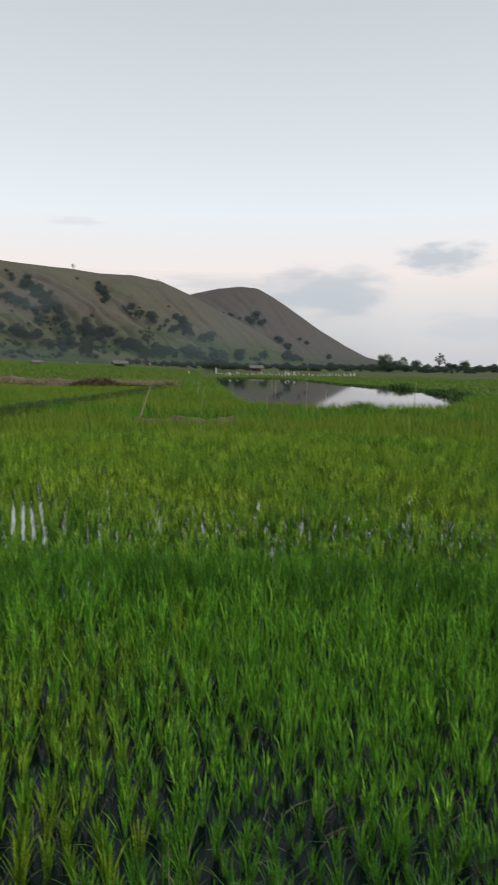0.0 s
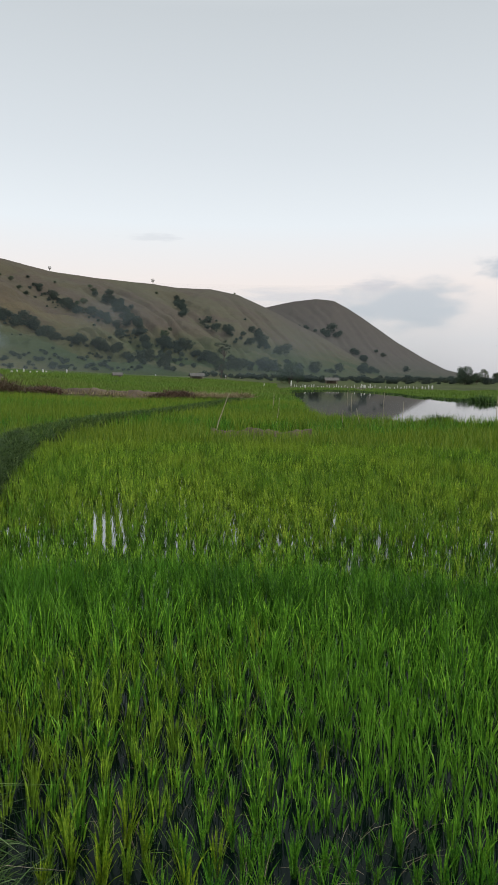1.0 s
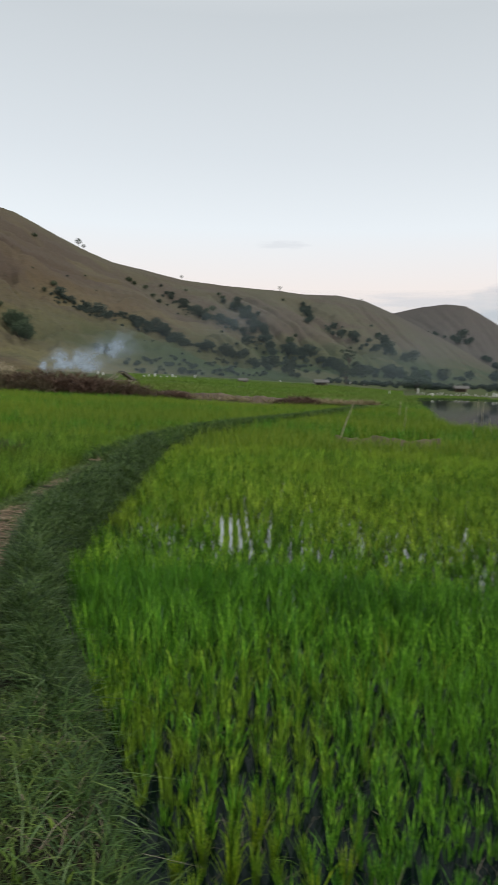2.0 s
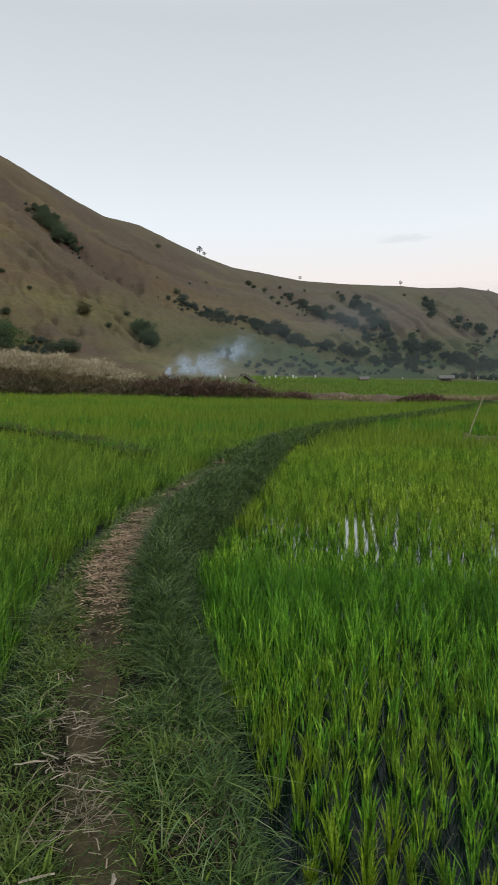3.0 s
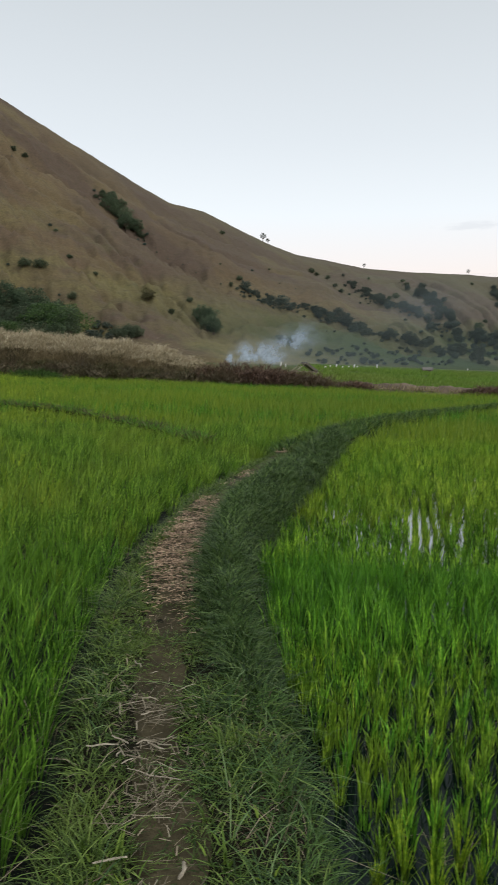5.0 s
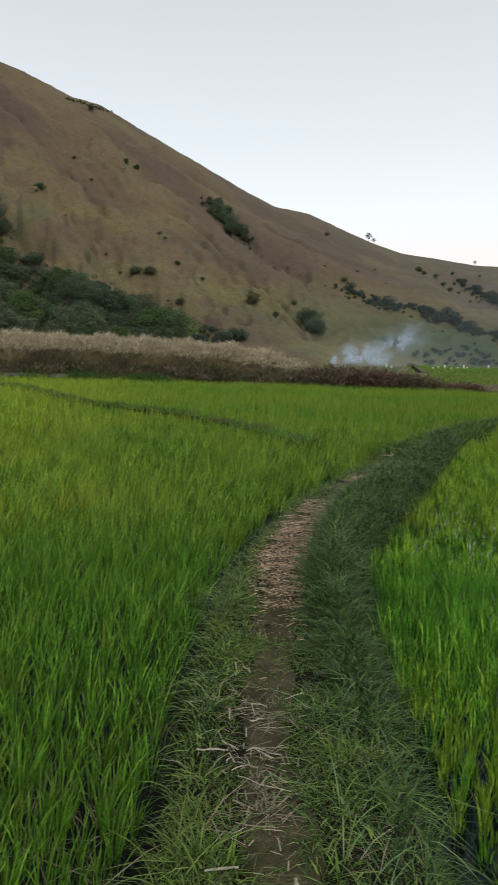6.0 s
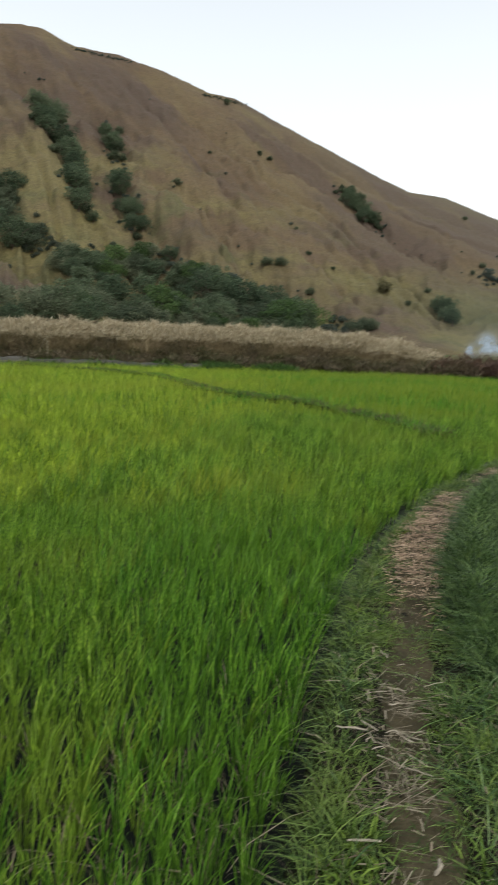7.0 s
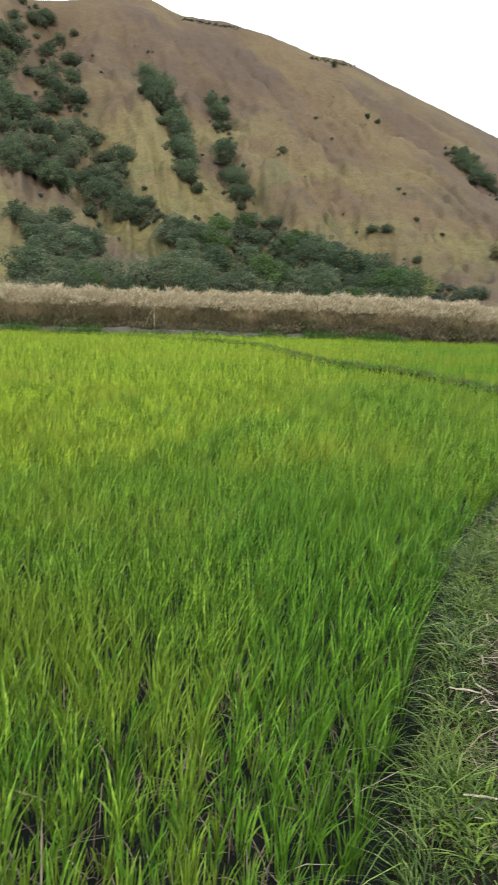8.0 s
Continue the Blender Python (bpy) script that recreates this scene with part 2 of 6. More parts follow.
M_SOIL = plain("path_soil", (0.024, 0.021, 0.011), (0.098, 0.083, 0.048), 4.0, 0.9, 1.0, 60.0, 0.1)
M_CLAY = plain("red_clay", (0.066, 0.049, 0.034), (0.176, 0.136, 0.096), 0.7, 0.9, 0.6, 6.0)
# near-black: shade between the grass blades is put into the earth colour
M_BANK_SHADED = plain("shaded_bank_earth", (0.007, 0.007, 0.004), (0.022, 0.020, 0.012), 2.5, 0.9, 0.8, 30.0, 0.08)


def mud_material():
    m = Mat("wet_mud", 0.6, 0.05)
    # green-black: shade and mirrored rice between clumps put into the mud colour
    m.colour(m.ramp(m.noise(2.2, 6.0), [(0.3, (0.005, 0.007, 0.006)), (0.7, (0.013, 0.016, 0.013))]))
    m.link(m.span(m.noise(1.1, 3.0), 0.35, 0.65, 0.4, 0.8), m.b.inputs["Roughness"])
    return m.bump(m.noise(16.0, 6.0), 0.7, 0.03).m


def water_material(name, colour, ripple, scale, steep=0.5, flat=0.5):
    m = Mat(name, 0.04, 0.5)
    facing = m.node("ShaderNodeLayerWeight")
    facing.inputs["Blend"].default_value = 0.5
    m.link(m.span(facing.outputs["Facing"], 0.50, 0.80, steep, flat), m.b.inputs["Specular IOR Level"])
    m.link(m.span(facing.outputs["Facing"], 0.62, 0.82, 0.0, max(0.0, flat - 0.5) * 2), m.b.inputs["Coat Weight"])
    m.b.inputs["Base Color"].default_value = (*colour, 1)
    m.b.inputs["IOR"].default_value = 1.33
    return m.bump(m.noise(scale, 3.0, 0.5), ripple, 0.01).m


def hill_material():
    m = Mat("dry_hill_grass", 0.95, 0.1)
    big, fine = m.noise(0.018, 5.0, 0.6), m.noise(0.5, 6.0, 0.65, (0.8, 0.8, 1.6))
    mid = m.drawn_out(0.030, 5.0, 0.58, (0, 33, 13), 2.2)
    sp = m.node("ShaderNodeSeparateXYZ")
    m.link(m.tc, sp.inputs[0])

    def times(a, b):
        k = m.node("ShaderNodeMath", operation="MULTIPLY")
        m.link(a, k.inputs[0])
        m.link(b, k.inputs[1])
        return k.outputs[0]

    # brown burnt grass above, straw and olive swathes below
    c = m.ramp(big, [(0.32, (0.084, 0.062, 0.045)), (0.47, (0.110, 0.080, 0.051)), (0.57, (0.130, 0.100, 0.058)), (0.70, (0.126, 0.110, 0.056))])
    c = m.mix(m.span(mid, 0.46, 0.58, 0.0, 0.8), c, (0.082, 0.061, 0.049))
    low = times(m.span(sp.outputs["Z"], 40.0, 8.0), m.span(m.noise(0.024, 5.0), 0.42, 0.56))
    c = m.mix(low, c, (0.118, 0.104, 0.049))
    slope = times(m.span(sp.outputs["Z"], 95.0, 30.0), m.span(sp.outputs["Y"], 190.0, 90.0))
    swathe = times(slope, m.span(m.noise(0.027, 6.0, 0.62, (0.7, 0.7, 2.0)), 0.44, 0.62, 0.0, 0.85))
    c = m.mix(swathe, c, (0.152, 0.136, 0.060))
    c = m.mix(times(slope, m.span(m.noise(0.05, 5.0, 0.6), 0.56, 0.66, 0.0, 0.75)), c, (0.088, 0.090, 0.044))
    c = m.mix(m.span(fine, 0.45, 0.75, 0.0, 0.6), c, (0.068, 0.060, 0.040))
    # the far end of the ridge is greener, and greyed by painted-in haze
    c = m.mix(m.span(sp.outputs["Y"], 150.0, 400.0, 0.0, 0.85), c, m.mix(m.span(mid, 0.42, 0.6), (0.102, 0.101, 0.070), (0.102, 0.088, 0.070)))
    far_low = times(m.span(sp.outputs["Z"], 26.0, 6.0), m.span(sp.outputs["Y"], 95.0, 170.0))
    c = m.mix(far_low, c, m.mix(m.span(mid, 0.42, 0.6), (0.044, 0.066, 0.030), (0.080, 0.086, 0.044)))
    # the cone beyond: haze painted in, a grey that grows with distance
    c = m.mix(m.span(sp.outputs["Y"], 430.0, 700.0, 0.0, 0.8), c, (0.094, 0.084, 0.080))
    # tufts and bare spots
    c = m.mix(1.0, c, m.ramp(m.noise(1.7, 3.0, 0.7), [(0.30, (0.80, 0.80, 0.78)), (0.5, (1.0, 1.0, 1.0)), (0.70, (1.20, 1.18, 1.15))]), "MULTIPLY")
    m.colour(c)
    return m.bump(m.noise(0.22, 8.0, 0.62), 0.7, 1.4).m


def ground_material():
    m = Mat("plain_grass", 0.95, 0.15)
    c = m.ramp(m.noise(0.06, 6.0, 0.6), [(0.30, (0.045, 0.065, 0.022)), (0.5, (0.070, 0.095, 0.028)), (0.7, (0.095, 0.095, 0.045))])
    c = m.mix(m.span(m.noise(1.5, 5.0), 0.4, 0.7, 0.0, 0.6), c, (0.050, 0.065, 0.030))
    m.colour(c)
    return m.bump(m.noise(3.0, 6.0), 0.8, 0.15).m


M_MUD, M_HILL, M_GROUND = mud_material(), hill_material(), ground_material()
# green base and specular tint: the rice's reflection put into the water colour
M_WATER = water_material("paddy_water", (0.003, 0.008, 0.007), 0.04, 5.0, 0.20, 1.0)
M_WATER.node_tree.nodes["Principled BSDF"].inputs["Specular Tint"].default_value = (0.55, 0.90, 0.80, 1)
M_POND = water_material("pond_water", (0.015, 0.018, 0.018), 0.10, 1.2)

# ------------------------------------------------------------------ mesh helpers
RNG = np.random.default_rng(7)


def mesh_object(name, verts, faces, material, parent=None, label="", smooth=False):
    me = bpy.data.meshes.new(name)
    me.from_pydata([tuple(v) for v in verts], [], [tuple(f) for f in faces])
    me.materials.append(material)
    if smooth:
        me.polygons.foreach_set("use_smooth", [True] * len(me.polygons))
    me.update()
    ob = new(name, me)
    if parent:
        ob.parent = parent
    if label:
        tagged(ob, label)
    return ob


def tri_mesh(name, co, tri, material):
    """A mesh from arrays of corners and triangles."""
    me = bpy.data.meshes.new(name)
    co, tri = np.asarray(co, np.float32), np.asarray(tri, np.int32)
    me.vertices.add(len(co))
    me.vertices.foreach_set("co", co.ravel())
    me.loops.add(tri.size)
    me.loops.foreach_set("vertex_index", tri.ravel())
    me.polygons.add(len(tri))
    me.polygons.foreach_set("loop_start", np.arange(0, tri.size, 3, dtype=np.int32))
    me.polygons.foreach_set("loop_total", np.full(len(tri), 3, np.int32))
    me.materials.append(material)
    me.update(calc_edges=True)
    return me


def part(name, bm, material, parent, label=""):
    me = bpy.data.meshes.new(name)
    bm.to_mesh(me)
    bm.free()
    me.materials.append(material)
    ob = new(name, me)
    ob.parent = parent
    if label:
        tagged(ob, label)
    return ob


def sheet(name, xs, ys, zs, material, smooth=True):
    """A grid mesh from three arrays of one shape."""
    n, k = xs.shape
    idx = np.arange(n * k).reshape(n, k)
    q = np.stack([idx[:-1, :-1], idx[1:, :-1], idx[1:, 1:], idx[:-1, 1:]], -1).reshape(-1, 4)
    co = np.stack([xs, ys, zs], -1).reshape(-1, 3)
    return mesh_object(name, co.tolist(), q.tolist(), material, smooth=smooth)


def polar(b, r):
    b = np.radians(b)
    return -np.sin(b) * r, np.cos(b) * r


def waves(u, seed=0.0):
    return (np.sin(u + 1.3 + seed) + 0.55 * np.sin(2.37 * u + 4.1 + 2 * seed) + 0.3 * np.sin(5.3 * u + 0.7 + 3 * seed)
            + 0.15 * np.sin(11.7 * u + 2.2 + seed)) / 2.0


def smooth(a, b, x):
    t = np.clip((x - a) / (b - a), 0, 1)
    return t * t * (3 - 2 * t)


# ------------------------------------------------------------------ lie of the land
EDGE = 46.0     # the paddies end about here


def rise(b):
    return np.interp(b, [-180, -20, 15, 35, 50, 60, 80, 120, 180], [0, 0, 0, 0.017, 0.028, 0.036, 0.048, 0.03, 0])


def foot(b):
    return np.interp(b, [-180, -20, -10, 0, 10, 20, 30, 40, 50, 60, 75, 110, 180], [400, 400, 330, 260, 190, 150, 120, 100, 90, 85, 80, 80, 400])


def pond_span(b):
    near = np.interp(b, [-17.6, -16.1, -11.6, -6.6, 0, 1.5, 2.6, 2.9], [35, 29, 27, 27, 29, 34, 62, 86])
    far = np.interp(b, [-17.6, -16.5, -12, -7.5, -2.8, 0, 2.9], [39, 47.5, 57, 68, 94, 96, 88])
    return near, far


def land(x, y):
    """Height of the ground."""
    x, y = np.asarray(x, float), np.asarray(y, float)
    r, b = np.hypot(x, y), np.degrees(np.arctan2(-x, y))
    z = -0.24 + rise(b) * np.clip(r - 12, 0, EDGE - 12)
    z = z + 0.45 * smooth(36, 50, b) * smooth(44.5, 47.5, r)
    start = np.interp(b, [3, 9], [97, 52])
    zf = np.interp(b, [-180, -20, -10, 0, 10, 20, 30, 60, 110, 180], [2.2, 2.2, 1.9, 0.9, 1.5, 2.0, 2.3, 3.2, 3.2, 2.2])
    k = smooth(0, 1, (r - start) / (foot(b) - start))
    z = z + (zf - z) * k
    pn, pf = pond_span(b)
    inside = (b > -17.6) & (b < 2.9) & (r > pn) & (r < pf)
    return np.where(inside, z - 0.4, z)


def ground():
    rr = np.concatenate([np.linspace(0.0, 10, 11), np.linspace(12, 120, 90), np.geomspace(125, 4600, 50)])
    bb = np.linspace(-180, 180, 481)
    R, B = np.meshgrid(rr, bb, indexing="ij")
    X, Y = polar(B, R)
    Z = land(X, Y) - np.where(R < EDGE, 0.03, 0.0)
    tagged(sheet("ground", X, Y, Z, M_GROUND), "flat valley floor of rough green grass", "ground", kind="structure")


ground()

# crest of the ridge as bearing, distance, angle of sight
CREST = np.array([(110, 250, 20.0), (95, 255, 22.5), (84, 270, 24.0), (77.5, 285, 23.9), (75.2, 290, 22.8), (72.4, 295, 23.1), (68.2, 300, 23.6), (66.7, 300, 23.5),
                  (64.4, 302, 22.65), (61, 305, 22.35), (57.4, 310, 21.45), (54, 314, 20.2), (51.8, 318, 19.8), (47.9, 325, 17.92), (44, 332, 16.0),
                  (40.2, 340, 14.0), (38.1, 346, 12.98), (35.3, 358, 12.4), (32.6, 370, 11.15), (30.3, 380, 10.1), (27.9, 392, 9.2), (25, 410, 8.65),
                  (22.3, 430, 8.07), (18.6, 465, 7.7), (14.2, 510, 7.4), (12.2, 540, 7.15), (9.5, 580, 7.1), (7.3, 605, 6.7), (4.95, 620, 5.7),
                  (2.6, 610, 4.5), (0.75, 590, 3.6), (-1.15, 560, 2.5), (-4.5, 500, 0.5)])
CREST_FAR = np.array([(22, 1150, 4.5), (12, 1080, 5.0), (8, 1040, 5.3), (4.95, 1000, 5.7), (2.64, 970, 6.2), (0.8, 950, 6.4), (-0.6, 940, 6.27), (-1.6, 930, 5.75),
                      (-2.9, 900, 4.95), (-5.7, 850, 3.0), (-7.95, 800, 1.65), (-9.7, 760, 0.76), (-12.5, 700, 0.1)])
EYE_Z = 1.55


def hill_base(s, b, far=False):
    """The hillside: s runs from its foot (0) to its crest (1) and on over the back."""
    tab = (CREST_FAR if far else CREST)[::-1]
    rc, el = np.interp(b, tab[:, 0], tab[:, 1]), np.interp(b, tab[:, 0], tab[:, 2])
    rf = np.interp(b, [-12, 22], [520, 600]) if far else foot(b) * np.interp(b, [-5, 5], [1.35, 1.0])
    zc, zf = EYE_Z + rc * np.tan(np.radians(el)), np.interp(b, [-10, 60], [1.0, 3.0])
    r = rf + (rc - rf) * s
    front = np.clip(s, 0, 1)
    z = zf + (zc - zf) * (0.35 * front + 0.65 * front ** 1.35) - (zc - zf) * smooth(1.0, 2.2, s) * 1.05
    lean = np.interp(b, [0, 12, 20, 32, 45, 55, 63, 72], [6.0, 9.0, 16.0, 26.0, 36.0, 34.0, 22.0, 14.0])
    u = (b - lean * (s - 1)) / np.interp(b, [0, 20, 35, 50, 70], [0.8, 1.1, 2.2, 2.4, 1.9])
    u = u + 0.25 * waves(s * 9 + b * 0.6) + 0.1 * waves(s * 23 - b * 1.1)
    cut = 1 - np.abs(waves(u, 3.0 if far else 0.0)) * 1.5
    amp = (zc - zf) * np.interp(b, [0, 25, 45, 80], [0.045, 0.045, 0.028, 0.014]) * (0.35 if far else 1.0) * smooth(0.02, 0.3, s) * (1 - smooth(0.80, 0.985, s))
    z = z - amp * np.clip(cut, -0.2, 1) ** 2
    z = z + (zc - zf) * (0.008 * waves(b * 2.3 + s * 17) + 0.004 * waves(b * 7.1 - s * 43)) * smooth(0.0, 0.2, s) * (1 - 0.8 * smooth(0.85, 1.0, s))
    return (*polar(b, r), z - 1.2 * (1 - smooth(0.0, 0.03, s)))


# gullies running down the ridge, as bearing and angle of sight, with depth and half width in metres
GULLIES = (
    ([(61.5, 21.6), (59.1, 21.3), (55.6, 19.2), (52.5, 17.1), (49.5, 15.7), (46.2, 14.2), (44.0, 13.1), (40.9, 11.0), (38.0, 9.2), (36.0, 8.0), (32.7, 6.5), (29.5, 5.6), (26.2, 4.7), (23.9, 3.7), (21.6, 3.2), (17.9, 1.6)], 4.2, 8.0),
    ([(58.5, 15.0), (56.9, 13.8), (53.3, 11.3), (52.0, 9.8), (49.7, 7.7), (46.0, 5.2), (43.3, 3.4)], 4.0, 7.0),
    ([(69.0, 21.4), (67.7, 19.7), (65.7, 17.1), (64.7, 14.4), (64.1, 12.4), (61.9, 10.0), (59.5, 7.2)], 5.5, 9.0),
    ([(64.1, 19.8), (62.0, 17.6), (61.4, 15.3), (60.1, 12.1), (58.8, 9.2), (56.5, 6.5)], 5.0, 8.0),
    ([(74.5, 22.3), (73.4, 21.5), (72.8, 17.3), (71.7, 14.0), (70.2, 11.0), (67.7, 9.0), (65.0, 6.0)], 7.0, 12.0),
    ([(71.5, 19.0), (70.0, 15.0), (68.3, 12.5), (67.0, 10.0)], 2.5, 6.0),
    ([(57.0, 18.8), (53.0, 15.0), (49.5, 11.8), (46.0, 9.4), (43.0, 7.2), (40.5, 4.5)], 2.2, 7.0),
    ([(50.0, 18.0), (46.0, 16.0), (42.0, 13.6), (38.1, 12.0), (34.5, 10.6), (28.5, 8.6)], 1.8, 6.0),
    ([(42.0, 8.2), (39.0, 6.6), (36.5, 4.8), (34.5, 2.8)], 2.2, 5.0),
    ([(45.7, 5.2), (44.0, 3.4), (42.8, 2.1)], 2.2, 4.0),
    ([(27.5, 8.5), (26.0, 7.9), (24.8, 7.4), (23.2, 6.2), (20.8, 4.2)], 2.2, 9.0),
    ([(23.9, 7.6), (22.0, 6.2), (20.2, 5.1), (15.6, 3.2), (12.1, 1.6)], 3.2, 14.0),
    ([(18.9, 7.0), (18.4, 6.2), (16.1, 4.3), (14.7, 3.4)], 2.6, 12.0),
    ([(12.9, 6.8), (12.4, 6.4), (11.3, 5.1), (9.1, 3.9), (6.8, 2.5)], 3.0, 14.0))


def gully_lines():
    out = []
    s = np.linspace(0.0, 1.0, 300)
    for line, depth, half in GULLIES:
        p = np.array(line)
        t = np.linspace(0, len(p) - 1, 8 * (len(p) - 1) + 1)
        b, e = (np.interp(t, range(len(p)), p[:, i]) for i in (0, 1))
        b = b + 0.18 * waves(t * 2.9 + depth)
        run = []
        for bb, ee in zip(b, e):
            x, y, z = hill_base(s, np.full(300, bb))
            run.append(float(np.interp(ee, np.maximum.accumulate(np.degrees(np.arctan2(z - EYE_Z, np.hypot(x, y)))), s)))
        out.append((b, np.array(run), depth * smooth(0, 0.12, t / t[-1]) * (0.75 + 0.25 * waves(t * 1.7)), half))
    return out


GULLY = gully_lines()


def hill_at(s, b, far=False):
    """The hillside with its gullies cut in and low shoulders beside them."""
    x, y, z = hill_base(s, b, far)
    if far:
        return x, y, z
    r = np.hypot(x, y)
    top = (1 - smooth(0.93, 0.995, s)) * smooth(0.02, 0.22, s)
    for gb, gs, depth, half in GULLY:
        near, at = np.full(np.shape(s), 1e9), np.zeros(np.shape(s))
        hit = (b > gb.min() - 6) & (b < gb.max() + 6)
        if not np.any(hit):
            continue
        bh, sh, rh, dn, da = b[hit], s[hit], r[hit], near[hit], at[hit]
        for pb, ps, d in zip(gb, gs, depth):
            q = np.hypot(np.radians(bh - pb) * rh, (sh - ps) * 205.0) / half
            da = np.where(q < dn, d, da)
            dn = np.minimum(dn, q)
        cut = 1.8 * da * (np.exp(-dn ** 1.5 * 1.4) - 0.22 * np.exp(-((dn - 1.9) / 0.8) ** 2))
        z = z.copy()
        z[hit] -= cut * top[hit]
    return x, y, z


def hill_point(b, el, far=False):
    """Where a sight line of that bearing and angle first meets the hillside."""
    s = np.linspace(0.0, 1.0, 400)
    x, y, z = hill_at(s, np.full(400, float(b)), far)
    e = np.degrees(np.arctan2(z - EYE_Z, np.hypot(x, y)))
    k = np.nonzero(e >= el)[0]
    i = int(k[0]) if len(k) else int(np.argmax(e))
    return Vector((x[i], y[i], z[i]))


def hills():
    s = np.concatenate([np.linspace(0, 1, 170), np.linspace(1.05, 2.2, 16)])
    S, B = np.meshgrid(s, np.arange(-4.5, 110.1, 0.2), indexing="ij")
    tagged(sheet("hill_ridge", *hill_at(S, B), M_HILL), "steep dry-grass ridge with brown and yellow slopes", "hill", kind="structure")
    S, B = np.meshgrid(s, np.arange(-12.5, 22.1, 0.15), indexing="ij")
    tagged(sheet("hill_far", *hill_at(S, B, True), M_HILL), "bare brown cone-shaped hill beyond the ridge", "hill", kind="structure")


hills()

# ------------------------------------------------------------------ banks and paths
BUND = np.array([(14.0, -20.0, 0.5), (8.2, -12.0, 0.55), (5.0, -7.8, 0.6), (2.6, -4.2, 0.6), (1.3, -2.2, 0.6), (0.45, -1.0, 0.6), (-0.43, 0.37, 0.5), (-1.47, 1.69, 0.47), (-2.18, 2.55, 0.48), (-2.85, 3.35, 0.46), (-3.45, 4.3, 0.46),
                 (-4.0, 5.4, 0.50), (-4.65, 7.0, 0.60), (-5.3, 9.1, 0.62), (-6.3, 12.4, 0.58), (-7.1, 16.5, 0.42), (-7.35, 20.5, 0.36), (-7.1, 25.5, 0.36), (-6.4, 31.0, 0.36),
                 (-6.0, 37.0, 0.36), (-5.6, 45.0, 0.36)])
PATH = np.array([(13.8, -19.8, 0.12), (8.0, -12.0, 0.14), (4.8, -7.8, 0.14), (2.4, -4.2, 0.15), (1.0, -2.4, 0.15), (-0.48, 0.16, 0.13), (-1.47, 1.58, 0.125), (-1.81, 1.94, 0.13), (-2.12, 2.30, 0.145), (-2.45, 2.8, 0.15), (-2.95, 3.45, 0.14), (-3.62, 4.36, 0.16),
                 (-4.25, 5.5, 0.15), (-4.78, 6.62, 0.12), (-5.4, 8.4, 0.09), (-6.35, 11.2, 0.09), (-6.9, 14.0, 0.06)])


def bund2_line():
    bb, rr = np.array([36, 39.1, 43, 47, 53.6, 57, 60.5, 70, 85.0]), np.array([14.5, 16.5, 19, 22, 25.5, 31, 37, 43, 47.0])
    x, y = polar(bb, rr)
    return np.stack([x, y, np.full(len(x), 0.22)], 1)


BUND2 = bund2_line()


def resample(line, step):
    """A smooth line through the points, with even steps."""
    p = np.asarray(line, float)
    n = len(p)
    out = []
    for i in range(n - 1):
        p0, p1, p2, p3 = p[max(i - 1, 0)], p[i], p[i + 1], p[min(i + 2, n - 1)]
        k = max(2, int(np.hypot(*(p2 - p1)[:2]) / step))
        for j in range(k):
            t = j / k
            out.append(0.5 * (2 * p1 + (p2 - p0) * t + (2 * p0 - 5 * p1 + 4 * p2 - p3) * t * t + (3 * p1 - p0 - 3 * p2 + p3) * t ** 3))
    out.append(p[-1])
    return np.array(out)


def sides(line):
    d = np.gradient(line[:, :2], axis=0)
    d /= np.linalg.norm(d, axis=1)[:, None]
    return np.stack([-d[:, 1], d[:, 0]], 1)


BUND_S, PATH_S, BUND2_S = resample(BUND, 0.15), resample(PATH, 0.06), resample(BUND2, 0.4)


def off_line(x, y, line):
    """Distance to a line less its half width."""
    best = np.full(np.shape(x), 1e9)
    for px, py, w in line[::2]:
        best = np.minimum(best, np.hypot(x - px, y - py) - w)
    return best


def bund_height(line, q, side, top):
    """Cross section: q from -1 to 1 over the width."""
    x = line[:, 0][:, None] + side[:, 0][:, None] * q[None, :] * line[:, 2][:, None] * 1.25
    y = line[:, 1][:, None] + side[:, 1][:, None] * q[None, :] * line[:, 2][:, None] * 1.25
    prof = smooth(1.0, 0.62, np.abs(q))[None, :]
    base = land(x, y) - 0.06
    z = base + (top + 0.24 + 0.06) * prof + 0.025 * waves(x * 5.1 + y * 3.3) * prof + 0.012 * waves(x * 17 - y * 13) * prof
    return x, y, z


